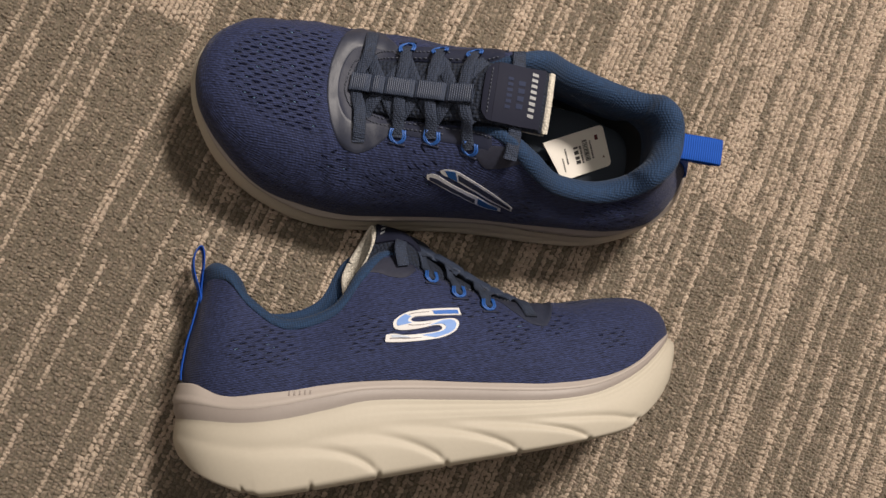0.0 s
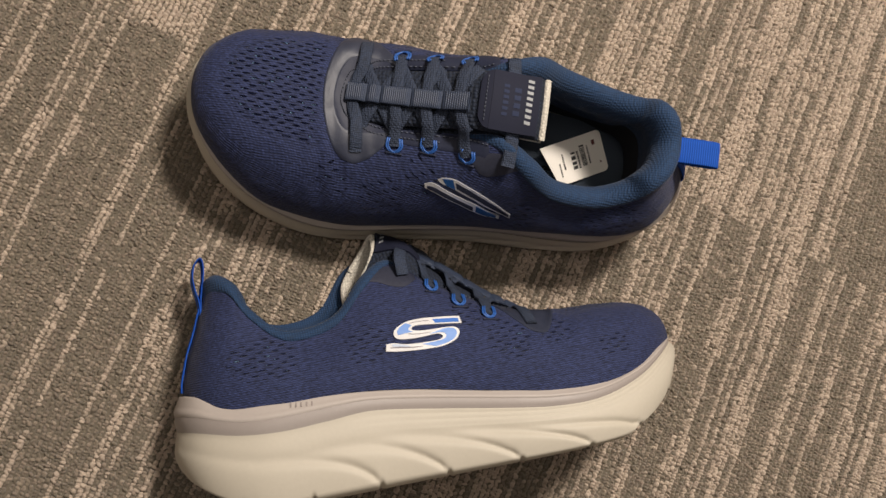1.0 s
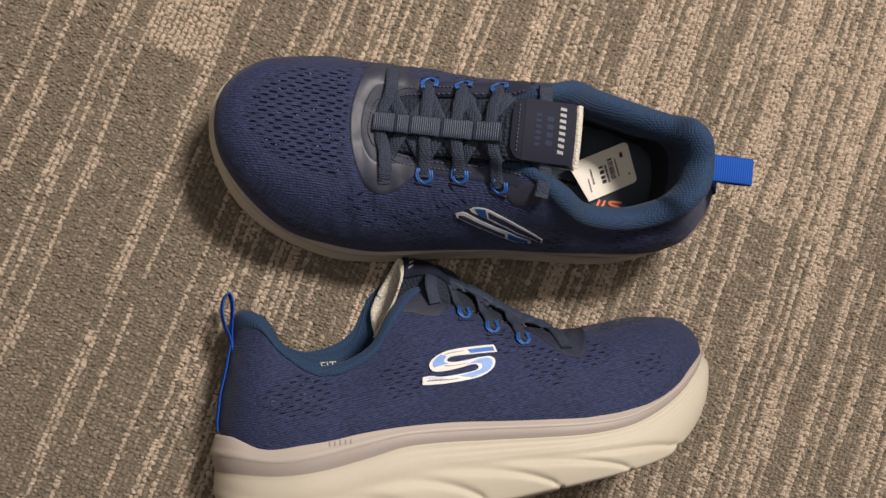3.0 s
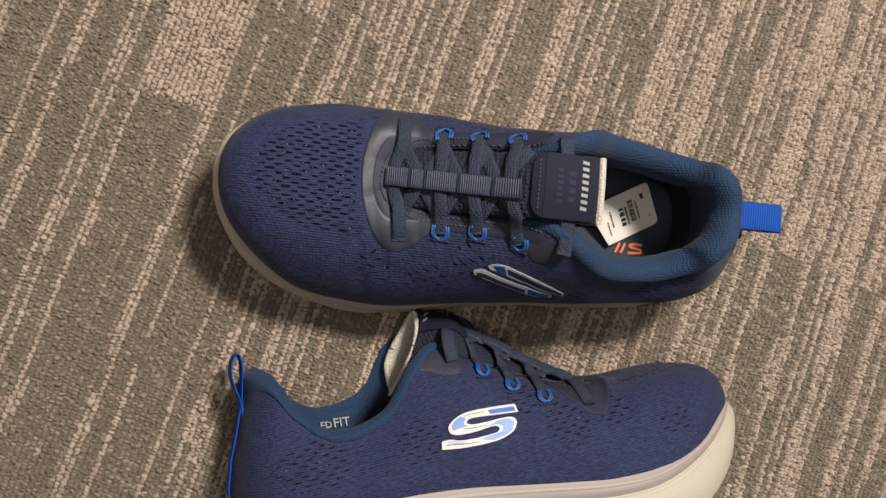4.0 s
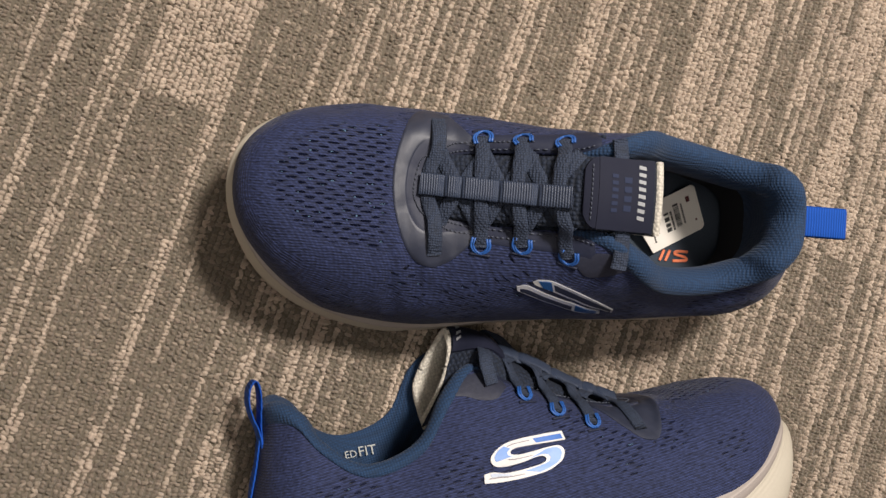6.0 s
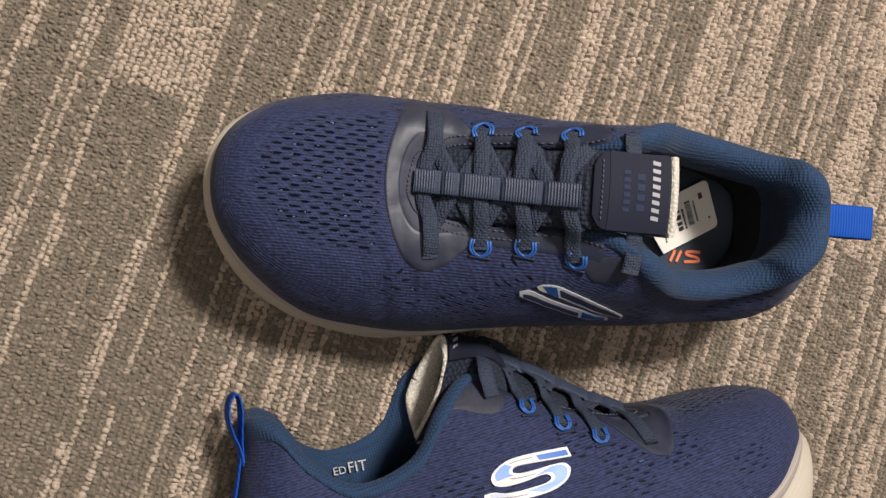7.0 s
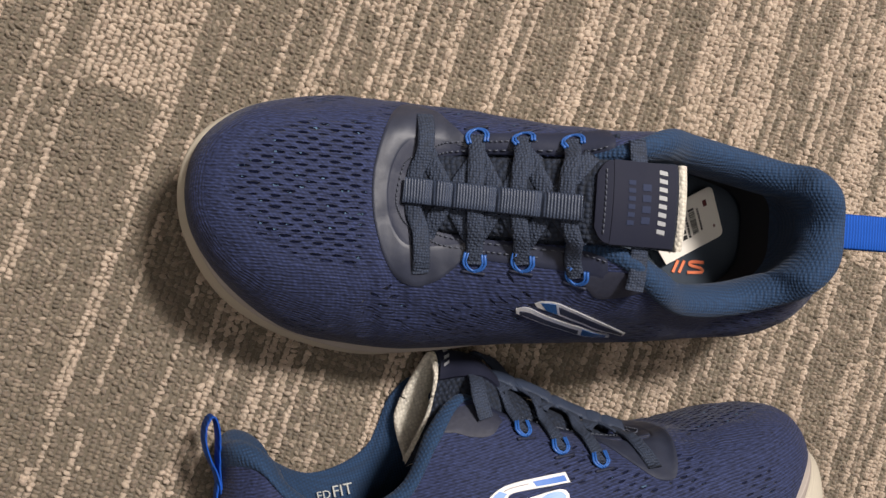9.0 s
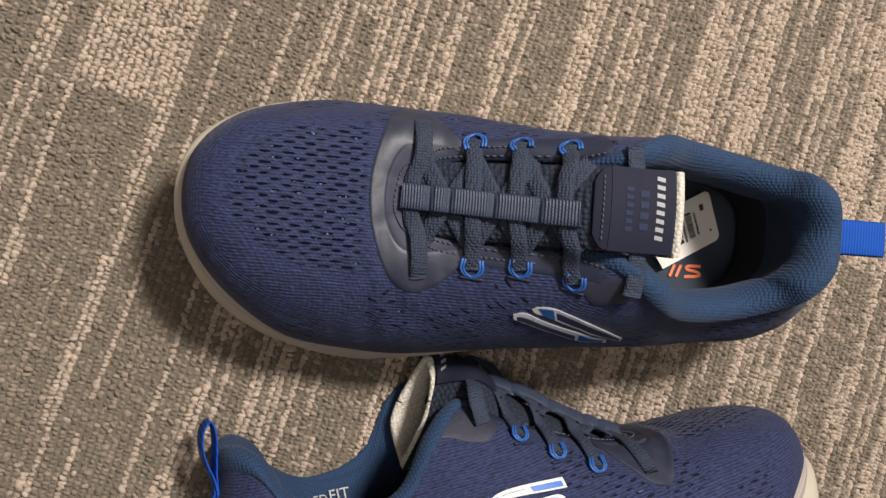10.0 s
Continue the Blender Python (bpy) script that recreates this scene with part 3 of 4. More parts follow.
def rolled_tongue(add, spine):
    """A wide tongue whose end is rolled into a cup, with its cream lining in the hollow."""
    lines = [spline([(x, middle(x) + a, z) for x, a, z in row], 65) for row in ROLLED]
    sheet = np.stack([spline([row[j] for row in lines], 49) for j in range(65)], 1)
    normal = unit(np.cross(np.gradient(sheet, axis=1), np.gradient(sheet, axis=0)))
    if normal[20, 32, 2] < 0:
        normal = -normal

    def shell(rows, cols, low, high):
        """A sheet with thickness between two heights over the tongue's surface."""
        at, n = sheet[rows][:, cols], normal[rows][:, cols]
        up, down = at + n * high, at + n * low
        ring = lambda g: np.concatenate([g[:, 0], g[-1, 1:], g[::-1, -1][1:], g[0, ::-1][1:-1]])
        return merge(grid(up), grid(down, flip=True), grid(np.stack([ring(up), ring(down)], 1), close_u=True, flip=True))

    every = np.arange(65)
    tongue = add("tongue", shell(np.arange(49), every, 0.0, 0.0016), MAT_TONGUE, None, "padded dark mesh tongue")
    pad = shell(np.arange(30, 49), np.arange(1, 64), -0.0014, -0.0002)
    edge = sheet[-1] + unit(sheet[-1] - sheet[-3]) * 0.0008 - normal[-1] * 0.0004
    hem = [edge[j] for j in range(1, 64)]
    add("tongue_lining", merge(pad, tube(spline(hem, 110), 0.0018, 10)), MAT_TERRY, tongue, "cream terry tongue lining")

    def on(f, u, lift):
        """A point over the tongue: f along it, u across it, both as steps of the sheet."""
        f, u = min(max(f, 0), 47.999), min(max(u, 0), 63.999)
        i, j = int(f), int(u)
        a, b = f - i, u - j
        mixed = [(1 - a) * (1 - b) * g[i, j] + a * (1 - b) * g[i + 1, j] + (1 - a) * b * g[i, j + 1] + a * b * g[i + 1, j + 1] for g in (sheet, normal)]
        return mixed[0] + unit(mixed[1]) * lift

    def label_at(lift):
        return np.array([[on(f, 18.5 + c * (24.5 + 4.0 * min(1, (47.3 - f) / 9)), lift) for c in np.linspace(0, 1, 25)] for f in np.linspace(29, 47.3, 21)])

    label, under = label_at(0.0030), label_at(0.0014)
    ring = lambda g: np.concatenate([g[:, 0], g[-1, 1:], g[::-1, -1][1:], g[0, ::-1][1:-1]])
    label_part = add("tongue_label", merge(grid(label), grid(np.stack([ring(label), ring(under)], 1), close_u=True, flip=True)), MAT_LABEL, tongue, "dark satin label with a line of silver print")
    for i in range(8):
        u = 20.5 + 2.35 * i
        mark = np.array([[on(f, u + c + 0.35 * k, 0.0033) for c in np.linspace(0, 1.15, 5)] for k, f in enumerate((44.2, 45.1, 46.0))])
        add("silver_mark", grid(mark), MAT_SILVER, label_part)
    return tongue


def sneaker(label, mirror, m, throat, eyelets, bows, front, tab_way, flat=None):
    """A knitted walking shoe. mirror: 1 for the left shoe, -1 for the right. throat: the line (x, z) on which the laces lie. eyelets: outer and inner lace ends (x, across), from the toe up to the lace at the collar. bows: how far each lace bends towards the toe in its middle. front: how far the moulded film is drawn to the toe and outwards. flat: the height of the ground on which soft parts flatten."""
    thing = new("sneaker")
    thing.matrix_world = m
    tagged(thing, label, "shoe", "pair of sneakers")
    inv = np.array(m.inverted())
    mat4 = np.array(m)

    def fit_to(data):
        v, f = data
        v = np.array(v, float)
        v[:, 1] *= mirror
        if flat is not None:
            w = v @ mat4[:3, :3].T + mat4[:3, 3]
            low = w[:, 2] < flat + 0.004
            w[low, 2] = flat + 0.004 * np.exp((w[low, 2] - flat - 0.004) / 0.004)
            v = w @ inv[:3, :3].T + inv[:3, 3]
        if mirror < 0:
            f = [tuple(reversed(q)) for q in f]
        return v, f

    def add(name, data, material, parent=None, text="", smooth=True):
        return part(name, fit_to(data), material, parent or thing, text, smooth)

    # sole: cream foam, taupe rand with a darker line, outsole
    foam = sole_wall(np.concatenate([[0, 0.03, 0.06, 0.09, 0.12], np.linspace(0.16, 1, 30)]), 860, SOLE_LOW, RAND_LOW, foam_bulge)
    sole = add("midsole", merge(grid(foam, close_u=True, flip=True)), MAT_FOAM, None, "thick cream foam midsole with flowing grooves")
    split = [(x, z + 0.46 * (at_x(RAND_TOP, x) - z)) for x, z in RAND_LOW]
    add("rand_line", grid(sole_wall(np.linspace(-0.05, 1, 8), 420, RAND_LOW, split, lambda x, s, y: -0.0016 + 0.0004 * math.sin(math.pi * max(0, s))), close_u=True, flip=True), MAT_GREY, sole, "grey line round the sole")
    add("rand", grid(sole_wall(np.append(np.linspace(0, 1, 14), 1.001), 420, split, RAND_TOP, rand_bulge), close_u=True, flip=True), MAT_TAUPE, sole, "smooth taupe rubber rand")
    add("outsole", grid(cap(foam[:, 0]), close_u=True), MAT_OUTSOLE, sole, "grey rubber outsole")
    floor_line = sole_wall([0.9], 240, [(x, 0.034 - 0.010 * max(0, x - 0.05) / 0.25) for x in np.linspace(-0.01, 0.31, 20)], [(x, 0.0345 - 0.010 * max(0, x - 0.05) / 0.25) for x in np.linspace(-0.01, 0.31, 20)], lambda x, s, y: -0.009)
    insole = add("insole", grid(cap(floor_line[:, 0]), close_u=True, flip=True), MAT_INSOLE, None, "dark cushioned insole with an orange print")

    # upper with its inner face
    inner = UPPER - UPPER_N * 0.0016
    both = np.concatenate([UPPER, inner[:, ::-1]], 1)
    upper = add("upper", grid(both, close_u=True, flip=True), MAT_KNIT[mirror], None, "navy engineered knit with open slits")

    # a look-up of the top of the upper over the ground plan
    top_p, top_n = UPPER[:, 14:].reshape(-1, 3), UPPER_N[:, 14:].reshape(-1, 3)
    ok = (top_n[:, 2] > 0.12) & (top_p[:, 0] > 0.11)
    top_p, top_n = top_p[ok], top_n[ok]

    def drape(x, across, lift=0.0):
        """The upper at a place of the plan, across counted from the middle of the opening."""
        q = np.array([x, middle(x) + across])
        d = np.sum((top_p[:, :2] - q) ** 2, 1)
        ids = np.argpartition(d, 8)[:8]
        w = 1 / (d[ids] + 2e-7)
        w /= w.sum()
        n = unit(np.sum(top_n[ids] * w[:, None], 0))
        z = np.sum((top_p[ids, 2] - np.sum((q - top_p[ids, :2]) * top_n[ids, :2], 1) / np.maximum(top_n[ids, 2], 0.3)) * w)
        return np.array([q[0], q[1], z]) + n * lift, n

    def film(inner, outer, thick, count=120, steps=12):
        """A thin film on the upper between two lines of the plan."""
        a, b = spline(inner, count), spline(outer, count)
        top, foot = [], []
        for i in range(count):
            row, under = [], []
            for s in np.linspace(0, 1, steps):
                e = min(s * steps, (1 - s) * steps, i * 0.5, (count - 1 - i) * 0.5)
                q = a[i] * (1 - s) + b[i] * s
                p, n = drape(q[0], q[1])
                row.append(p + n * (0.0003 + thick * min(1, e * 0.9 + 0.1)))
                under.append(p - n * 0.0004)
            top.append(row)
            foot.append(under)
        top, foot = np.array(top), np.array(foot)
        rim_a = np.concatenate([top[:, 0], top[-1, 1:], top[::-1, -1][1:], top[0, ::-1][1:-1]])
        rim_b = np.concatenate([foot[:, 0], foot[-1, 1:], foot[::-1, -1][1:], foot[0, ::-1][1:-1]])
        return merge(grid(top), grid(np.stack([rim_a, rim_b], 1), close_u=True, flip=True))

    # dark eyestay round the opening, and the moulded film in front of it
    stay_in = [(0.141, 0.0215), (0.150, 0.0192), (0.165, 0.0184), (0.180, 0.0178), (0.191, 0.0171), (0.2005, 0.0156), (0.2065, 0.0140), (0.2115, 0.0107), (0.2146, 0.0066)]
    stay_out = [(0.139, 0.0310), (0.150, 0.0285), (0.165, 0.0270), (0.180, 0.0262), (0.194, 0.0245), (0.2085, 0.0250), (0.2165, 0.0232), (0.2212, 0.0175), (0.2243, 0.0090)]

    def both_sides(line, x_mid):
        return line + [(x_mid, 0.0)] + [(x, -y) for x, y in line[::-1]]

    stay = add("eyestay", film(both_sides(stay_in, 0.2166), both_sides(stay_out, 0.2252), 0.0003, 170, 9), MAT_STAY, upper, "smooth dark film along the lacing")
    ovl_out = [(0.1845, 0.0235), (0.190, 0.0315), (0.196, 0.0370), (0.2035, 0.0395), (0.2120, 0.0362), (0.2190, 0.0265), (0.2238, 0.0130), (0.2256, 0.0), (0.2248, -0.0125), (0.2210, -0.0255),
               (0.2145, -0.0345), (0.2065, -0.0378), (0.1985, -0.0352), (0.1925, -0.0275), (0.1870, -0.0215)]
    ovl_in = [(0.1850, 0.0195), (0.191, 0.0205), (0.198, 0.0215), (0.2055, 0.0222), (0.2115, 0.0208), (0.2155, 0.0158), (0.2180, 0.0080), (0.2188, 0.0), (0.2180, -0.0080), (0.2152, -0.0158),
              (0.2108, -0.0202), (0.2055, -0.0210), (0.199, -0.0207), (0.193, -0.0200), (0.1875, -0.0190)]
    ovl_in, ovl_out = ([(x + front[0], y * front[1] if y > 0 else y) for x, y in line] for line in (ovl_in, ovl_out))
    add("toe_overlay", film(ovl_in, ovl_out, 0.0005, 130, 14), MAT_OVERLAY, upper, "smooth grey-blue moulded film")

    # smoky film under the collar lace, on the outer side
    add("collar_film", film([(0.1190, 0.0325), (0.124, 0.0295), (0.131, 0.0275), (0.139, 0.0272), (0.1465, 0.0290)], [(0.1192, 0.0332), (0.124, 0.0345), (0.1315, 0.0372), (0.140, 0.0378), (0.1468, 0.0330)], 0.0002, 50, 9), MAT_SMOKE, upper, "smoky grey film patch")

    # dashed seams beside the opening
    dashes = []
    for off in (0.0016, 0.0048):
        line = [(x + (off if abs(y) < 0.012 else off * 0.6 if x > 0.2 else 0), y + math.copysign(off if x < 0.206 else off * 0.6, y)) for x, y in both_sides(stay_in[2 if off > 0.003 else 0:], 0.2166)]
        line = spline(line, 240)
        for i in range(0, 237, 3):
            dashes.append(tube([drape(*line[i], 0.0010)[0], drape(*line[i + 1], 0.0013)[0], drape(*(line[i + 1] * 0.4 + line[i + 2] * 0.6), 0.0010)[0]], 0.00032, 5))
    add("seam", merge(*dashes), MAT_THREAD, stay, "slate stitching")

    # padded collar
    rows, inward = [], []
    for k in np.linspace(-8.3, 8.3, 180):
        e, _ = skin(k, 1.0)
        e2, _ = skin(k + 0.05, 1.0)
        e1, _ = skin(k - 0.05, 1.0)
        t = unit(e2 - e1)
        inn = unit(np.cross(np.array([0, 0, 1.0]), t))
        if np.dot(inn[:2], np.array([0.085, middle(0.085)]) - e[:2]) < 0 and abs(k) < 7:
            inn = -inn
        inward.append(inn if abs(k) < 7 else np.array([0, -math.copysign(1, k), 0]))
    inward = np.array(inward)
    for _ in range(14):
        inward[1:-1] = (inward[:-2] + 2 * inward[1:-1] + inward[2:]) / 4
    inward[:, 2] *= 0.3
    inward = unit(inward)
    for k, inn in zip(np.linspace(-8.3, 8.3, 180), inward):
        e, _ = skin(k, 1.0)
        g = min(1, max(0.12, (8.3 - abs(k)) / 2.2))
        row = []
        fold = 0.0022 + 0.009 * math.exp(-(k / 1.3) ** 2)
        for a, z in ((-0.0009, -fold), (-0.0016, -fold * 0.55), (-0.0013, 0.0012), (0.001, 0.0036), (0.0045, 0.0042), (0.008, 0.0022), (0.0108, -0.002), (0.0124, -0.008),
                     (0.0122, -0.016), (0.0095, -0.026), (0.006, -0.038), (0.004, -0.052), (0.003, -0.075)):
            q = e + inn * a * (g if a > 0 else 1) + np.array([0, 0, z * (g if z > -0.03 else 1)])
            q[2] = max(q[2], 0.030)
            row.append(q)
        rows.append(row)
    rows = np.array(rows)
    smoother = np.stack([spline(r, 40) for r in rows])
    collar = add("collar_lining", grid(smoother[:, :36]), MAT_LINING, None, "padded teal-blue collar lining")
    # the lowest lining has the shade of the shoe's hollow put into its colour
    add("inner_lining_shade", grid(smoother[:, 35:]), MAT_INNER_SHADE, collar, "deep inner lining, coloured near-black for the shade inside the shoe")

    # tongue: in the standing shoe it lies flat under the laces, in the lying one its wide end is rolled up
    lacing_line = spline(throat, 60)
    way_x, way_z = np.gradient(lacing_line[:, 0]), np.gradient(lacing_line[:, 1])

    def lacing_at(x, across, lift):
        """A point of the even sheet in which the laces lie."""
        i = np.interp(x, lacing_line[::-1, 0], np.arange(60)[::-1])
        p = np.array([x, middle(x) + across, np.interp(i, np.arange(60), lacing_line[:, 1])])
        n = unit(np.array([np.interp(i, np.arange(60), way_z), 0, -np.interp(i, np.arange(60), way_x)]))
        return p + n * (lift - 9.0 * across ** 2), n

    tongue = (flat_tongue if mirror > 0 else rolled_tongue)(add, lacing_line)

    # gusset cloth under the lacing, between the tongue and the sides of the opening
    gusset = []
    for x in np.linspace(0.138, 0.213, 26):
        e = [np.interp(x, [q[0] for q in EDGE[7:]], [q[k] for q in EDGE[7:]]) for k in (1, 2)]
        gusset.append([(x, middle(x) + c * (e[0] + 0.006), e[1] - 0.0035 - 0.004 * abs(c) ** 3 + 0.003 * (1 - abs(c)) ** 2) for c in np.linspace(-1, 1, 13)])
    add("gusset", grid(np.array(gusset), flip=True), MAT_TONGUE, tongue, "dark gusset cloth")

    # laces: straight bars from eyelet to eyelet, crossing runs beneath, a keeper band along the middle
    def over(x, across, lift):
        """A point over the lacing: the tongue in the middle, the upper outside the opening."""
        half_gap = at_x([(e[0], e[1]) for e in EDGE[7:]], x)
        p, n = lacing_at(x, np.clip(across, -half_gap, half_gap), 0.0045 + lift)
        if abs(across) > half_gap:
            q, qn = drape(x, across, 0.0016 + lift)
            w = min(1, (abs(across) - half_gap) / 0.004)
            p, n = p * (1 - w) + q * w, unit(n * (1 - w) + qn * w)
        return p, n

    def lace(name, x0, y0, x1, y1, width, lift, dip, bend=8, bow=0.0, count=33):
        pts, nn = [], []
        for a in np.linspace(0, 1, count):
            q, n = over(x0 + (x1 - x0) * a + bow * (1 - (2 * a - 1) ** 2), y0 + (y1 - y0) * a, lift - dip * abs(2 * a - 1) ** bend)
            pts.append(q)
            nn.append(n)
        pts, nn = np.array(pts), np.array(nn)
        for _ in range(3):
            pts[1:-1] = (pts[:-2] + 2 * pts[1:-1] + pts[2:]) / 4
            nn[1:-1] = (nn[:-2] + 2 * nn[1:-1] + nn[2:]) / 4
        return add(name, ribbon(pts, nn, width, 0.0016), MAT_LACE)

    eyes, collar_lace = eyelets[1:4], eyelets[-1]
    for ((xa, ya), (xb, yb)), bow in zip(eyelets[:-1], bows):
        lace("lace", xa, ya, xb, yb, 0.0071, 0.0022 if mirror > 0 else 0.0004, 0.0026 if mirror > 0 else 0.0010, bow=bow)
    BARS = [(a[0] * 0.5 + b[0] * 0.5 + bow,) for (a, b), bow in zip(eyelets[:-1], bows)]
    if mirror > 0:
        lace("lace", *collar_lace[0], *collar_lace[1], 0.0076, -0.0010, -0.0035, 3)
    else:
        strap = spline([(0.1440, 0.0185, 0.1365), (0.1428, 0.0235, 0.1358), (0.1412, 0.0285, 0.1338), (0.1396, 0.0325, 0.1295), (0.1394, 0.0342, 0.1245), (0.1394, 0.0347, 0.1195)], 40)
        strap[:, 1] += middle(0.14)
        face = spline([(0.45, 0.3, 0.85), (0.3, 0.6, 0.75), (0.2, 0.75, 0.6), (0.15, 0.9, 0.4), (0.14, 0.85, 0.5), (0.14, 0.78, 0.62)], 40)
        add("lace", ribbon(strap, unit(face), 0.0074, 0.0015), MAT_LACE)
        # the slack lace that stands up over the ridge
        arch = spline([(0.1640, 0.004, 0.1265), (0.1635, -0.002, 0.1305), (0.1620, -0.009, 0.1370), (0.1595, -0.015, 0.1410), (0.1575, -0.021, 0.1385), (0.1560, -0.025, 0.1270), (0.1550, -0.0255, 0.1170)], 40)
        arch[:, 1] += middle(0.16)
        face = spline([(0.5, 0.4, 0.75), (0.45, 0.5, 0.7), (0.5, 0.5, 0.65), (0.6, 0.0, 0.8), (0.3, -0.7, 0.6), (0.2, -1.0, 0.2), (0.2, -1.0, 0.1)], 40)
        add("lace", ribbon(arch, unit(face), 0.0080, 0.0015), MAT_LACE)
    for x in (0.200, 0.181, 0.163):
        lace("under_lace", x + 0.008, 0.018, x - 0.012, -0.018, 0.0074, 0.0, 0.0015)
        lace("under_lace", x - 0.010, 0.018, x + 0.010, -0.018, 0.0074, -0.0006, 0.0015)
    # keeper band, sewn down between the laces
    bars = [b[0] for b in BARS]
    tack_lines = (bars[0] - 0.0065, bars[1] + 0.0085, (bars[1] + bars[2]) / 2, (bars[2] + bars[3]) / 2)
    pts, nn = [], []
    for x in np.linspace(BARS[0][0] + 0.0030, BARS[-1][0] - 0.0050, 90):
        dent = max(math.exp(-((x - b) / 0.0013) ** 2) for b in tack_lines)
        q, n = lacing_at(x, 0.0035 * (BARS[0][0] - x) / 0.06, (0.0084 if mirror > 0 else 0.0072) - 0.0017 * dent)
        if mirror < 0:
            q, n = q + np.array([0, 0.0035, -0.0006]), unit(n + np.array([0, 0.75, 0]))
        pts.append(q)
        nn.append(n)
    keeper = add("lace_keeper", ribbon(pts, nn, 0.0106 if mirror > 0 else 0.0086, 0.0013), MAT_RIBBON, tongue, "grosgrain keeper band stitched between the laces")
    tacks = []
    for at in tack_lines if mirror > 0 else ():
        for dx in (-0.0009, 0.0009):
            for y in np.arange(-0.0046, 0.0050, 0.0018):
                x = at + dx
                tacks.append(tube([lacing_at(x, y + u + 0.0035 * (bars[0] - x) / 0.06, 0.0071 + w)[0] for u, w in ((-0.0005, 0), (0, 0.0004), (0.0005, 0))], 0.0003, 5))
    if tacks:
        add("tack_stitches", merge(*tacks), MAT_THREAD, keeper, "slate tack stitches")

    # eyelet loops of blue cord
    for pair in eyes:
        for sgn, (x, reach) in zip((1, -1), pair):
            q, n = drape(x, reach, 0.0006)
            away = unit(drape(x, reach + sgn * 0.004, 0.0006)[0] - q)
            along = unit(np.cross(n, away))
            loop = [q + along * ((0.0046 if mirror > 0 else 0.0040) * math.cos(a)) + away * ((0.0042 if mirror > 0 else 0.0034) * math.sin(a) - (0.0008 if mirror > 0 else 0.0022)) + n * (0.0010 * math.cos(a) ** 2) for a in np.linspace(0.02, math.pi - 0.02, 24)]
            loop = [loop[0] - away * 0.0034 + n * 0.0012 - along * 0.0006] + loop + [loop[-1] - away * 0.0034 + n * 0.0012 + along * 0.0006]
            second = [v + along * (0.0012 if i < len(loop) / 2 else -0.0012) * -1 + n * 0.0003 for i, v in enumerate(loop)]
            add("eyelet_loop", merge(tube(loop, 0.00062), tube(second, 0.00050)), MAT_CORD, upper, "blue cord eyelet loop")
            slot = [q + along * s * 0.0050 + away * (0.0040 if mirror > 0 else 0.0026) - n * 0.0001 for s in np.linspace(-1, 1, 9)]
            add("eyelet_slot", tube(slot, 0.0007, 6), MAT_STAY, upper, "dark bound slot")

    # heel pull tab: a strip up the back and a loop of webbing
    strip = [skin(0, lv, 0.0008) for lv in np.linspace(0.10, 0.93, 24)]
    add("heel_strip", ribbon([v for v, _ in strip], [n for _, n in strip], 0.011, 0.0012), MAT_BLUE, upper, "blue webbing strip up the heel")
    root, rn = skin(0, 0.90, 0.0014)
    way = unit(np.array([tab_way[0], 0, tab_way[1]]))
    sideways = np.array([-way[2], 0, way[0]])
    if sideways[0] > 0:
        sideways = -sideways
    size = 0.024
    path = [root + way * size * a + sideways * b * 0.011 * (0.62 if tab_way[1] > 0.5 else 0.45) for a, b in ((-0.45, 0.05), (-0.1, 0.12), (0.2, 0.42), (0.5, 0.60), (0.8, 0.48), (0.97, 0.15), (0.99, -0.12), (0.82, -0.30), (0.5, -0.26), (0.2, -0.12), (-0.1, -0.02), (-0.45, -0.02))]
    path = spline(path, 70)
    tt = unit(np.gradient(path, axis=0))
    add("pull_tab", ribbon(path, np.cross(tt, np.array([0.06 if tab_way[1] > 0.5 else 0.0, 1.0, 0])), 0.0155, 0.0011), MAT_BLUE, upper, "bright blue webbing pull tab")
    return thing, add, upper, insole, collar


def between(a, b, f):
    """A line at the share f of the way from one edge line to another."""
    return [tuple(v) for v in np.asarray(a) * (1 - f) + np.asarray(b) * f]


def add_streak_mark(add, upper):
    """Two long slanted streaks with chrome borders and grey and blue filling, on the outer flank."""
    place = (6.7, 0.53, 0.001, 0.0)
    upper_streak = (bent([(20.2, 5.8), (17.5, 8.0), (11.1, 9.6), (2.4, 7.6), (-6.7, 4.3), (-17.5, -1.6), (-27.0, -8.2)]), bent([(18.8, 4.6), (13.2, 4.0), (8.0, 2.8), (-1.5, -0.3), (-10.7, -4.0), (-19.5, -8.0), (-27.6, -11.8)]))
    lower_streak = (bent([(26.6, 0.4), (22.5, 2.8), (15.8, 1.4), (5.0, -1.6), (-6.7, -4.6), (-14.0, -8.0), (-21.0, -11.2)]), bent([(25.6, -2.0), (20.1, -3.0), (12.7, -4.9), (3.0, -7.6), (-8.2, -11.0), (-15.0, -12.8), (-21.6, -13.6)]))
    for top, low in (upper_streak, lower_streak):
        add("streak_mark", strip_decal(top, low, *place, 0.0002, 0.0005), MAT_CHROME, upper, "chrome streak", False)
    for (top, low), f0, f1, i0, i1, mat, label in ((upper_streak, 0.24, 0.80, 13, 39, MAT_STEEL, "grey filling"), (upper_streak, 0.10, 0.95, 5, 13, MAT_SHINYBLUE, "blue filling"),
                                                   (lower_streak, 0.40, 0.90, 2, 25, MAT_STEEL, "grey filling"), (lower_streak, 0.12, 0.88, 25, 38, MAT_SHINYBLUE, "blue filling")):
        add("streak_filling", strip_decal(between(top, low, f0)[i0:i1], between(top, low, f1)[i0:i1], *place, 0.0004, 0.0005), mat, upper, label, False)


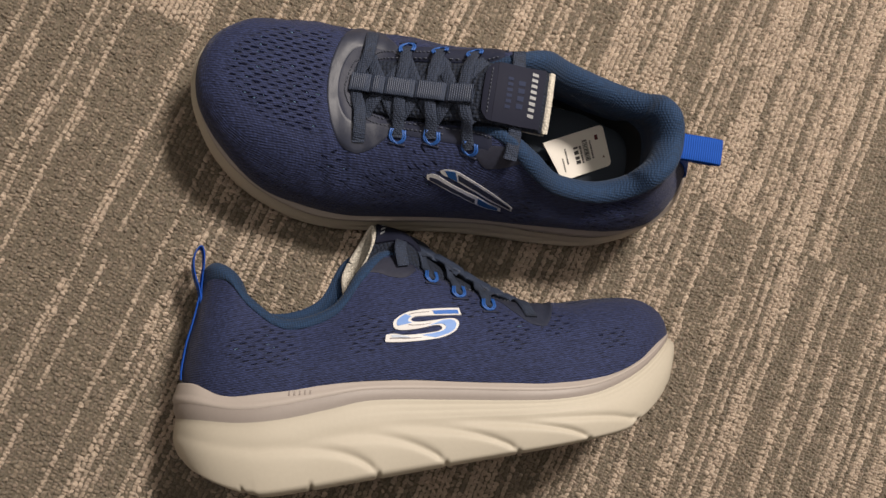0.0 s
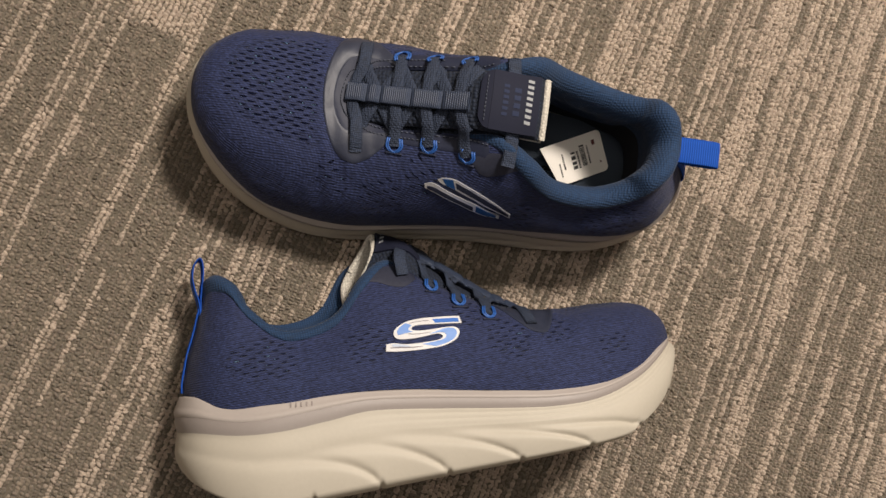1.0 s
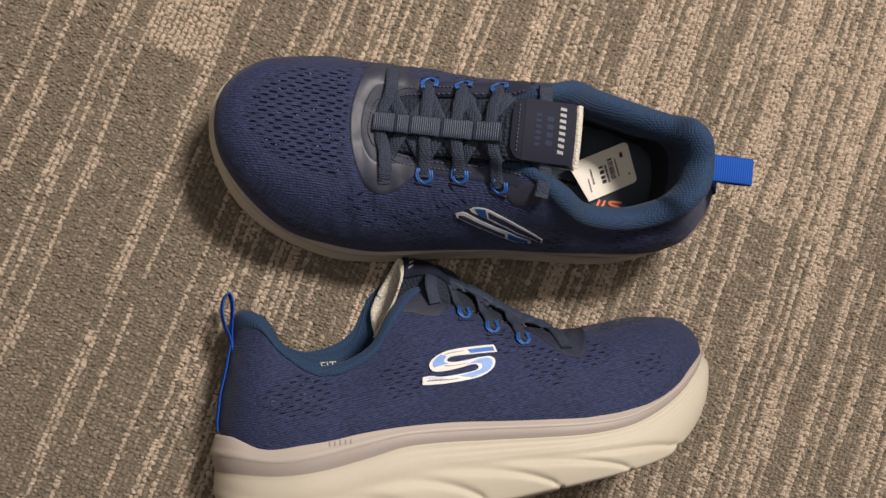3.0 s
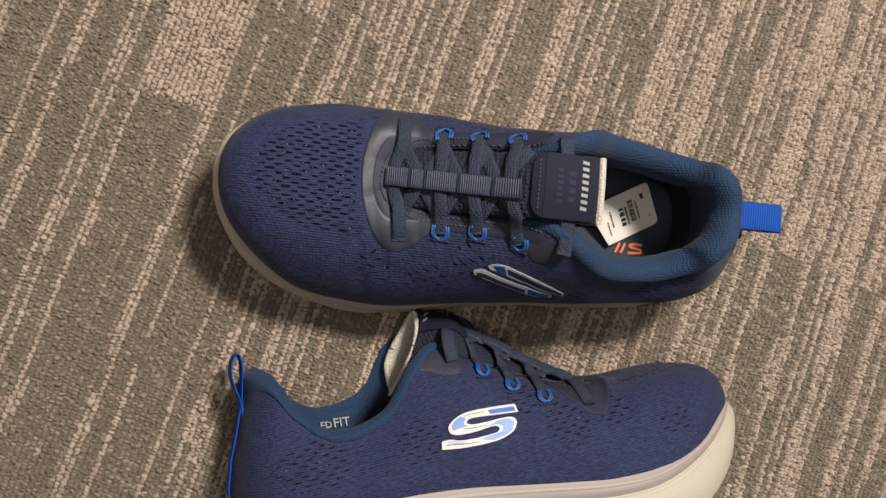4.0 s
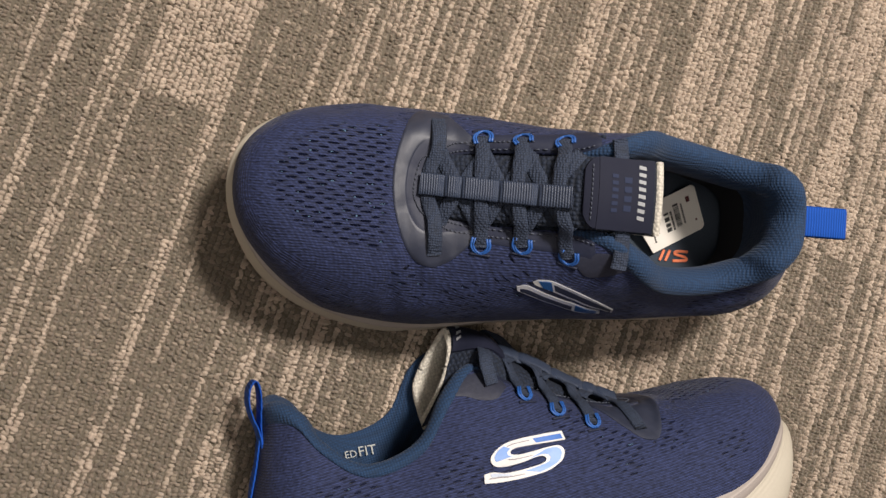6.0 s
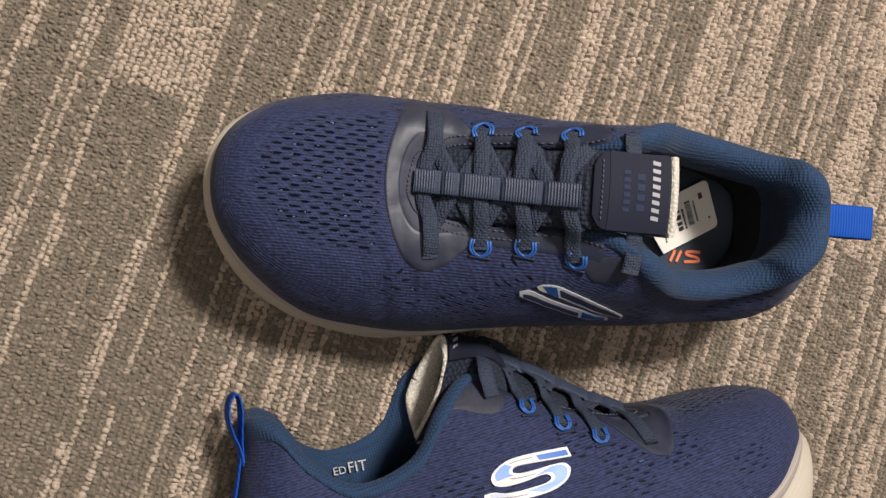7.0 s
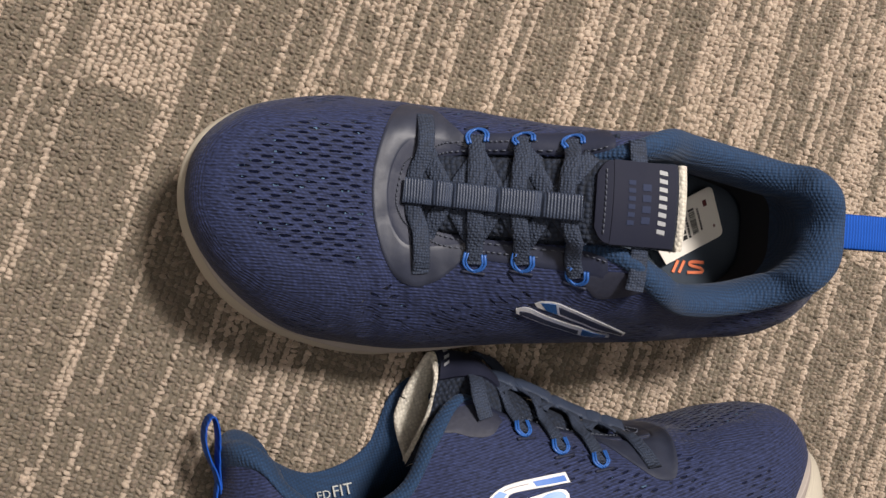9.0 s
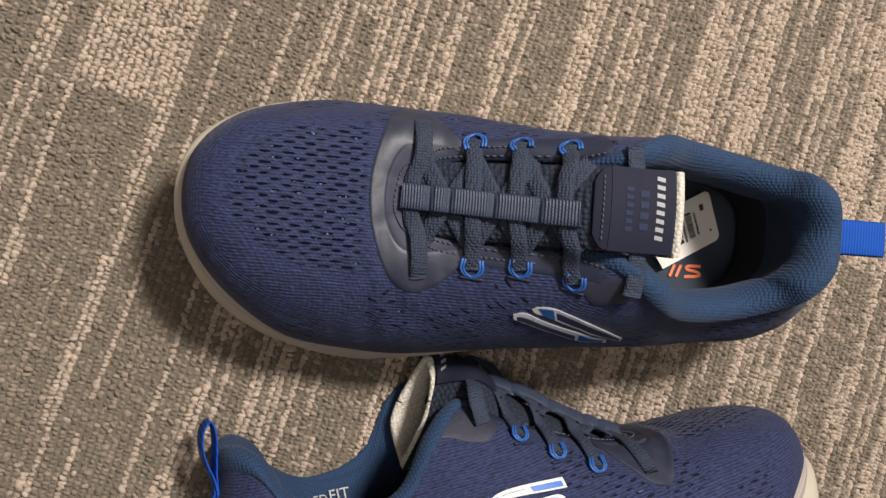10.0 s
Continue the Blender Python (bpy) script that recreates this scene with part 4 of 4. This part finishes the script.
def add_curl_mark(add, upper):
    """A raised double curl with white rim and blue filling, on the outer flank."""
    place = (6.7, 0.41, 0.001, 0.0)
    left = [(20.9, 4.6), (10.0, 5.9), (-0.2, 7.0), (-8.1, 6.9), (-14.4, 4.7), (-17.7, 1.7), (-17.3, -2.1), (-13.0, -4.3), (-4.5, -4.9), (3.7, -4.4), (7.3, -5.0), (8.3, -7.0), (5.3, -8.5), (-5.7, -8.4), (-13.5, -7.4), (-18.8, -5.2), (-23.3, -4.9)]
    right = [(21.2, -0.4), (11.2, 0.9), (2.3, 2.3), (-4.8, 3.0), (-7.4, 2.0), (-7.1, 0.4), (-3.1, -0.8), (3.1, -1.2), (10.4, -1.4), (16.1, -2.1), (18.4, -4.3), (17.9, -7.2), (14.6, -10.5), (6.4, -12.8), (-6.9, -12.3), (-16.8, -11.0), (-24.6, -9.2)]
    a, b = bent(left, 129), bent(right, 129)
    add("curl_rim", strip_decal(a, b, *place, 0.0002, 0.0008), MAT_WHITE, upper, "white raised rim", False)
    for f0, f1, i0, i1, mat, label in ((0.18, 0.80, 27, 46, MAT_SKY, "sky-blue filling"), (0.22, 0.84, 66, 106, MAT_SKY, "sky-blue filling"), (0.30, 0.84, 1, 13, MAT_ROYAL, "royal blue filling"),
                                       (0.16, 0.46, 112, 124, MAT_PALE, "pale blue filling"), (0.40, 0.47, 14, 27, MAT_LINE, "dark line"), (0.50, 0.57, 48, 64, MAT_LINE, "dark line"), (0.52, 0.60, 108, 126, MAT_LINE, "dark line")):
        add("curl_filling", strip_decal(between(a, b, f0)[i0:i1], between(a, b, f1)[i0:i1], *place, 0.0004, 0.0008), mat, upper, label, False)


# ---- the place ----
def slab_mesh(name, size, m, material, label, category="", kind="structure"):
    bm = bmesh.new()
    bmesh.ops.create_cube(bm, size=1)
    bmesh.ops.scale(bm, vec=size, verts=bm.verts)
    me = bpy.data.meshes.new(name)
    bm.to_mesh(me)
    bm.free()
    me.materials.append(material)
    ob = new(name, me)
    ob.matrix_world = m
    return tagged(ob, label, category, kind=kind)


MAT_WALL = grainy("wall_paint", (0.27, 0.245, 0.22), 0.85, 120, 0.1, 0.002, 0.04)
MAT_CEILING = grainy("ceiling_paint", (0.50, 0.48, 0.45), 0.9, 120, 0.1, 0.002, 0.04)


def backing_material():
    """Carpet seen from afar: uneven stripes along the rows, with a speckle of yarn."""
    m = shader("carpet_backing", (0.125, 0.106, 0.082), 0.95)
    co, _ = object_xyz(m)
    turn = node(m, "ShaderNodeMapping")
    turn.vector_type = "TEXTURE"
    turn.inputs["Rotation"].default_value = (0, 0, radians(75.7))
    turn.inputs["Scale"].default_value = (2.9, 0.016, 1)
    link(m, co, turn.inputs["Vector"])
    band = noise_value(m, turn.outputs[0], 1.0, 3)
    speck = noise_value(m, co, 330, 2)
    f = maths(m, "ADD", maths(m, "MULTIPLY_ADD", band, 3.0, -1.35), maths(m, "MULTIPLY_ADD", speck, 1.2, -0.6))
    f = maths(m, "MINIMUM", maths(m, "MAXIMUM", f, 0.0), 1.0)
    link(m, mix_colour(m, f, (0.130, 0.109, 0.078), (0.42, 0.340, 0.262)), base(m))
    bump(m, speck, 0.6, 0.002)
    return m


MAT_BACKING = backing_material()
slab_mesh("floor", (4.2, 4.2, 0.02), pose(0, 0, -0.0128), MAT_BACKING, "floor under grey and beige striped loop carpet tiles", "floor")
slab_mesh("carpet_base", (0.86, 0.72, 0.0010), pose(0.04, -0.03, -0.0025), grainy("primary_backing", (0.125, 0.105, 0.077), 0.95, 400, 0.3, 0.0005), "dark woven backing under the carpet's yarn loops", "carpet")
slab_mesh("ceiling", (4.4, 4.4, 0.1), pose(0, 0, 2.45), MAT_CEILING, "plain off-white ceiling above the carpet", "ceiling")
for name, sx, sy, x, y in (("wall_north", 4.4, 0.1, 0, 2.15), ("wall_south", 4.4, 0.1, 0, -2.15), ("wall_east", 0.1, 4.2, 2.15, 0), ("wall_west", 0.1, 4.2, -2.15, 0)):
    slab_mesh(name, (sx, sy, 2.42), pose(x, y, 1.195), MAT_WALL, "plain taupe painted wall of the room", "wall")


# ---- carpet: rows of yarn loops, light yarn in stripes of uneven width ----
STRIPE_TURN = radians(75.7)
STRIPES_WEST = [(-0.2495, 0.0056, 0.40), (-0.2384, 0.0030, 0.50), (-0.2241, 0.0050, 0.96), (-0.2011, 0.0030, 0.50), (-0.1946, 0.0030, 0.50), (-0.1886, 0.0025, 0.35), (-0.1816, 0.0040, 0.90),
                (-0.1408, 0.0050, 0.97), (-0.1251, 0.0030, 0.60), (-0.0996, 0.0040, 0.85), (-0.0846, 0.0030, 0.75), (-0.0791, 0.0030, 0.70), (-0.0736, 0.0025, 0.40), (-0.0576, 0.0060, 0.94),
                (-0.0431, 0.0240, 0.58), (-0.0269, 0.0050, 0.80), (-0.0097, 0.0078, 0.22)]
STRIPES_MIDDLE = [(0.0034, 0.0090, 0.90), (0.0128, 0.0036, 0.60), (0.0441, 0.0135, 0.86), (0.0599, 0.0180, 0.48), (0.0702, 0.0130, 0.60), (0.0862, 0.0100, 0.28), (0.0964, 0.0040, 0.65), (0.1039, 0.0075, 0.28),
                  (0.1137, 0.0120, 0.80), (0.1274, 0.0128, 0.66), (0.1458, 0.0165, 0.86), (0.1615, 0.0030, 0.35), (0.1690, 0.0030, 0.35), (0.1826, 0.0040, 0.92), (0.1949, 0.0170, 0.52)]
STRIPES_NORTH_EAST = [(0.2064, 0.0060, 0.20), (0.2197, 0.0185, 0.96), (0.2329, 0.0060, 0.30), (0.2424, 0.0115, 0.85), (0.2504, 0.0050, 0.30), (0.2574, 0.0110, 0.78), (0.2729, 0.0160, 0.65), (0.2879, 0.0120, 0.90), (0.3079, 0.0120, 0.70)]
STRIPES_SOUTH_EAST = [(0.2099, 0.0100, 0.50), (0.2279, 0.0055, 0.90), (0.2417, 0.0036, 0.45), (0.2584, 0.0095, 0.82), (0.2739, 0.0150, 0.40), (0.2909, 0.0100, 0.92), (0.3004, 0.0036, 0.45), (0.3214, 0.0060, 0.90),
                      (0.3306, 0.0075, 0.50), (0.3465, 0.0060, 0.92), (0.3623, 0.0048, 0.40), (0.3698, 0.0110, 0.82), (0.3819, 0.0040, 0.50)]
# short pieces: across from, to; along from, to; share of light yarn
STRIPE_PIECES = [(-0.2706, -0.2596, -0.026, 1, 0.78), (-0.1796, -0.1421, -0.010, 1, 0.88), (-0.1161, -0.0961, 0.070, 1, 0.75), (-0.0746, -0.0635, 0.070, 1, 0.78), (-0.0311, -0.0181, 0.022, 1, 0.6)]


def light_share(p, q):
    rows = STRIPES_WEST + STRIPES_MIDDLE + (STRIPES_NORTH_EAST if q > 0.0475 else STRIPES_SOUTH_EAST)
    share = 0.07
    for c, w, f in rows:
        if p < -0.047 and w < 0.0045:
            w, f = max(w, 0.0036), min(0.95, f + 0.2)
        if abs(p - c) < w / 2:
            share = max(share, f) if f > 0.3 else f
    for a, b, c, d, f in STRIPE_PIECES:
        if a < p < b and c < q < d:
            share = max(share, f)
    if p < -0.272 or p > 0.388:
        share = 0.5 + 0.45 * math.sin(p * 310 + 2 * math.sin(p * 97))
    return share


def carpet_loops():
    rng = np.random.default_rng(7)
    across, along = 0.0033, 0.00195
    ps, qs = np.arange(-0.40, 0.50, across), np.arange(-0.46, 0.42, along)
    d = np.array([math.cos(STRIPE_TURN), math.sin(STRIPE_TURN)])
    n = np.array([d[1], -d[0]])
    P, Q = np.meshgrid(ps, qs, indexing="ij")
    Q = Q + rng.random(len(ps))[:, None] * along
    P = P + rng.normal(0, 0.00022, P.shape) + 0.0004 * np.sin(Q * 70 + P * 30)
    Q = Q + rng.normal(0, 0.00030, Q.shape)
    share = np.zeros(P.shape)
    for i, p in enumerate(ps):
        for j, q in enumerate(qs):
            share[i, j] = light_share(p + 0.0009 * math.sin(q * 61 + i), q)
    # whole rows are light or dark rather than evenly mixed; the east side has more light yarn
    whole = ((np.arange(len(ps)) * 0.618) % 1.0)[:, None] < share
    share = np.where((share > 0.25) & (share < 0.84), 0.42 * share + 0.58 * np.where(whole, 0.97, 0.06), share)
    share = np.clip(share + np.where((P > 0.06) & (share > 0.2), 0.10, 0.0), 0, 1)
    row_tone = rng.normal(0, 0.05, len(ps))[:, None]
    # yarn runs: neighbours along a row often share a yarn
    pick = (np.cumsum(share, 1) + rng.random(len(ps))[:, None] + rng.normal(0, 0.17, P.shape)) % 1.0
    pick = np.where(rng.random(P.shape) < 0.15, rng.random(P.shape), pick)
    share = np.clip(np.where(share > 0.45, share * 1.25, share * 0.8), 0, 1)
    light = pick < np.where(share > 0.84, share + 0.06, share)
    tone = np.where(light, np.clip(0.40 + 0.46 * share, 0, 0.80) + rng.normal(0, 0.15, P.shape), 0.05 + np.abs(rng.normal(0, 0.16, P.shape)))
    fleck = rng.random(P.shape)
    tone = np.where(~light & (fleck < 0.08), rng.uniform(0.32, 0.58, P.shape), tone)
    tone = np.clip(tone + row_tone, 0, 1).ravel()
    hue = rng.random(P.shape).ravel()
    slant = np.where((np.arange(len(qs))[None, :] + np.arange(len(ps))[:, None]) % 2 == 0, 0.45, -0.40) + rng.normal(0, 0.36, P.shape)
    x = (P[..., None] * n + Q[..., None] * d).reshape(-1, 2)
    keep = (np.abs(x[:, 0] - 0.04) < 0.43) & (np.abs(x[:, 1] + 0.03) < 0.36)
    x, tone, hue, slant = x[keep], tone[keep], hue[keep], slant.ravel()[keep]
    k = len(x)
    tilt = STRIPE_TURN - math.pi / 2 + slant
    ra = 0.00190 * (0.96 + 0.10 * tone) * rng.uniform(0.72, 1.22, k)
    rb = 0.00130 * (0.94 + 0.14 * tone) * rng.uniform(0.72, 1.22, k)
    top = rng.normal(-0.0002, 0.00045, k) + 0.0008 * (tone - 0.4)
    sides = 6
    ang = np.arange(sides) * 2 * math.pi / sides
    rings = ((1.0, -0.0022), (0.72, -0.00045))
    ragged = rng.uniform(0.80, 1.20, (k, sides))
    verts = np.zeros((k, sides * 2 + 1, 3), np.float32)
    ca, sa = np.cos(tilt), np.sin(tilt)
    for r, (f, z) in enumerate(rings):
        for s in range(sides):
            u, v = ra * f * ragged[:, s] * math.cos(ang[s]), rb * f * ragged[:, s] * math.sin(ang[s])
            verts[:, r * sides + s, 0] = x[:, 0] + u * ca - v * sa
            verts[:, r * sides + s, 1] = x[:, 1] + u * sa + v * ca
            verts[:, r * sides + s, 2] = top + z
    verts[:, -1, :2] = x
    verts[:, -1, 2] = top
    quads = [(r * sides + s, r * sides + (s + 1) % sides, (r + 1) * sides + (s + 1) % sides, (r + 1) * sides + s) for r in range(1) for s in range(sides)]
    tris = [(sides + s, sides + (s + 1) % sides, 2 * sides) for s in range(sides)]
    flat = np.array([i for q in quads for i in q] + [i for t in tris for i in t], np.int32)
    per = 2 * sides + 1
    loops = (np.arange(k, dtype=np.int32)[:, None] * per + flat[None]).ravel()
    totals = np.tile(np.array([4] * len(quads) + [3] * len(tris), np.int32), k)
    starts = np.concatenate([[0], np.cumsum(totals)[:-1]]).astype(np.int32)
    me = bpy.data.meshes.new("carpet")
    me.vertices.add(k * per)
    me.vertices.foreach_set("co", verts.ravel())
    me.loops.add(len(loops))
    me.loops.foreach_set("vertex_index", loops)
    me.polygons.add(len(totals))
    me.polygons.foreach_set("loop_start", starts)
    me.update(calc_edges=True)
    for key, values in (("yarn", tone), ("hue", hue)):
        me.attributes.new(key, "FLOAT", "POINT").data.foreach_set("value", np.repeat(values, per).astype(np.float32))
    me.shade_smooth()
    return me


def carpet_material():
    m = shader("loop_pile_yarn", (0.2, 0.17, 0.14), 0.92, Sheen_Weight=0.2, Sheen_Roughness=0.5)
    yarn, hue = node(m, "ShaderNodeAttribute"), node(m, "ShaderNodeAttribute")
    yarn.attribute_name, hue.attribute_name = "yarn", "hue"
    ramp = node(m, "ShaderNodeValToRGB")
    e = ramp.color_ramp.elements
    e[0].position, e[0].color = 0.05, (0.158, 0.133, 0.091, 1)
    e[1].position, e[1].color = 0.95, (0.76, 0.615, 0.485, 1)
    mid = e.new(0.38)
    mid.color = (0.33, 0.268, 0.194, 1)
    link(m, yarn.outputs["Fac"], ramp.inputs[0])
    co, _ = object_xyz(m)
    tint = mix_colour(m, maths(m, "MULTIPLY", hue.outputs["Fac"], 0.36), ramp.outputs[0], (0.34, 0.245, 0.20))
    strand = noise_value(m, co, 2600, 2)
    soil = noise_value(m, co, 14, 4)
    f = maths(m, "ADD", maths(m, "MULTIPLY", maths(m, "MULTIPLY_ADD", strand, 2.0, -0.5), 0.75), maths(m, "MULTIPLY", soil, 0.30))
    link(m, mix_colour(m, maths(m, "MULTIPLY", f, 0.45), tint, (0.115, 0.095, 0.072)), base(m))
    bump(m, strand, 1.0, 0.0007)
    return m


carpet = new("carpet", carpet_loops())
carpet.data.materials.append(carpet_material())
tagged(carpet, "grey-brown loop pile carpet with uneven beige stripes", "carpet", kind="stuff")

# ---- things ----
A_POSE = pose(0.1745, -0.0138, 0.0006, 0, 0, 181.2) @ Matrix.Diagonal((1.007, 1.017, 0.982, 1))
thing_a, add_a, upper_a, insole_a, collar_a = sneaker("navy knit sneaker standing upright on the carpet", 1, A_POSE, [(0.220, 0.0745), (0.205, 0.0838), (0.185, 0.0945), (0.165, 0.1072), (0.148, 0.1202), (0.1286, 0.1215), (0.115, 0.124)],
    [((0.2087, 0.0321), (0.2099, -0.0310)), ((0.1880, 0.0272), (0.1904, -0.0242)), ((0.1702, 0.0260), (0.1731, -0.0240)), ((0.1497, 0.0298), (0.1550, -0.0240)), ((0.1287, 0.0310), (0.1338, -0.0255))],
    (0.0020, 0.0, 0.0020, 0.0045), (0.0060, 0.97), (-1.0, 0.12))
add_streak_mark(add_a, upper_a)
UPPER, UPPER_N = upper_sheet(-0.0070, 0.0075, -0.004, 0.004, 0.0, 0.005)
LEAN_B = radians(19.34)
turn_b = Matrix(((math.cos(LEAN_B), 0, -math.sin(LEAN_B)), (math.sin(LEAN_B), 0, math.cos(LEAN_B)), (0, -1, 0))).to_4x4()
ROLL_B = pose(0, 0, 0, -2, 0, 0)
b_base = Vector((-0.0878, -0.2562, 0.0428))
B_POSE = Matrix.Translation(b_base) @ turn_b @ ROLL_B @ Matrix.Diagonal((1.012, 0.989, 0.961, 1))
thing_b, add_b, upper_b, insole_b, collar_b = sneaker("navy knit sneaker lying on its side on the carpet", -1, B_POSE, [(0.220, 0.0760), (0.205, 0.0870), (0.187, 0.0995), (0.176, 0.1095), (0.164, 0.1195), (0.152, 0.1275), (0.140, 0.1340), (0.130, 0.1390)],
    [((0.2060, 0.0475), (0.2100, -0.0325)), ((0.1822, 0.0468), (0.1890, -0.0255)), ((0.1672, 0.0422), (0.1720, -0.0262)), ((0.1538, 0.0368), (0.1550, -0.0250)), ((0.1400, 0.0312), (0.1390, -0.0255))],
    (0.0, 0.0, 0.0, 0.0), (0.0050, 1.33), (0.12, 1.0), 0.0005)
add_curl_mark(add_b, upper_b)
for i in range(5):
    x = 0.0622 + 0.0028 * i
    add_b("rand_print", ribbon([(x + 0.0003 * k, 0.0400 + 0.155 * (x - 0.0615) - 0.0007 * k, 0.0546 - 0.00035 * i + 0.0012 * k) for k in np.linspace(-1, 1, 5)], [(-0.1, 0.88, 0.47)] * 5, 0.0010, 0.0005), MAT_GREY, upper_b, "grey print on the rand")


# orange print on the insole: a bent band and slanted strokes
for line in ([(0.0490, 0.0060), (0.0560, 0.0062), (0.0566, 0.0078), (0.0505, 0.0090), (0.0500, 0.0108), (0.0580, 0.0115)], [(0.0600, 0.0058), (0.0625, 0.0118)], [(0.0635, 0.0058), (0.0660, 0.0118)]):
    line = [(x, y, 0.0347) for x, y in (spline(line, 20) if len(line) > 2 else np.linspace(*line, 8))]
    add_a("orange_stroke", ribbon(line, [(0, 0, 1)] * len(line), 0.0016, 0.0006), MAT_ORANGE, insole_a)


# price tag inside the standing shoe
def flat_prism(points, depth):
    p = np.array(points, float)
    n = len(p)
    top = np.column_stack([p, np.full(n, depth)])
    low = np.column_stack([p, np.zeros(n)])
    return np.vstack([top, low]), [tuple(range(n)), tuple(range(2 * n - 1, n - 1, -1))] + [(i, n + i, n + (i + 1) % n, (i + 1) % n) for i in range(n)]


def price_tag(m):
    tag = new("price_tag")
    tag.matrix_world = m
    tagged(tag, "white card price tag with black print inside the sneaker", "tag")
    w, h, r = 0.031, 0.0270, 0.0030
    corner = [(w - r + r * math.cos(a), sy * (h / 2 - r) + r * math.sin(a)) for sy, a0 in ((-1, -math.pi / 2), (1, 0.0)) for a in np.linspace(a0, a0 + math.pi / 2, 6)]
    part("card", flat_prism([(-0.005, -h / 2)] + corner + [(-0.012, h / 2)], 0.0006), MAT_CARD, tag, "white card", smooth=False)
    # lines of print run across the card
    def mark(name, x, y, dx, dy, mat):
        v, f = flat_prism([(x - dx / 2, y - dy / 2), (x + dx / 2, y - dy / 2), (x + dx / 2, y + dy / 2), (x - dx / 2, y + dy / 2)], 0.0003)
        v[:, 2] += 0.00055
        part(name, (v, f), mat, tag, smooth=False)
    rng = random.Random(3)
    y = -0.0058
    while y < 0.0075:
        t = rng.choice((0.0003, 0.0005, 0.0007))
        mark("barcode_bar", 0.0158, y, 0.0034, t, MAT_INK)
        y += t + rng.choice((0.0003, 0.0004, 0.0006))
    for x, tall, a, b in ((0.0195, 0.0010, -0.005, 0.006), (0.0120, 0.0012, -0.006, 0.004), (0.0015, 0.0011, -0.004, 0.006), (-0.0015, 0.0009, -0.008, 0.001)):
        y = a
        while y < b:
            t = rng.uniform(0.0006, 0.0012)
            mark("print_bar", x, y, tall, t, MAT_INK)
            y += t + 0.0004
    mark("maroon_mark", 0.0245, 0.0068, 0.0022, 0.0032, MAT_MAROON)
    mark("corner_mark", 0.0268, -0.0066, 0.0010, 0.0012, MAT_MAROON)
    for y, wide in ((-0.0052, 0.0022), (-0.0024, 0.0020), (0.0010, 0.0024), (0.0042, 0.0012)):
        mark("print_bar", 0.0088, y, 0.0030, wide, MAT_INK)
    return tag


def write(parent, text, name, at, turn, size, material, tilt=0, flip=False):
    """Letters as a mesh under a thing."""
    curve = bpy.data.curves.new(name, "FONT")
    curve.body, curve.size, curve.extrude, curve.resolution_u = text, size, 0.0001, 2
    source = new(name, curve)
    bpy.context.view_layer.update()
    me = bpy.data.meshes.new_from_object(source.evaluated_get(bpy.context.evaluated_depsgraph_get()))
    bpy.data.objects.remove(source)
    me.materials.clear()
    me.materials.append(material)
    ob = new(name, me)
    ob.parent = parent
    ob.matrix_local = pose(*at, tilt, 0, turn) if not isinstance(at, Matrix) else at
    return ob


price_tag(pose(0.1000, -0.0100, 0.0412, 14, 2, 30))


# lettering on the inner side of the lying shoe's collar
def letter_place(x, y, z):
    across = Vector((1, 0.19, -0.16)).normalized()
    up = Vector((0.1, 0.33, 1)).normalized()
    up = (up - across * up.dot(across)).normalized()
    out = across.cross(up)
    return Matrix.Translation(Vector((x, y, z)) + out * 0.0017) @ Matrix((across, up, out)).transposed().to_4x4()


write(collar_b, "ED", "lettering", letter_place(0.0662, 0.0322, 0.0938), 0, 0.0058, MAT_PRINT)
write(collar_b, "FIT", "lettering", letter_place(0.0738, 0.0337, 0.0925), 0, 0.0080, MAT_PRINT)
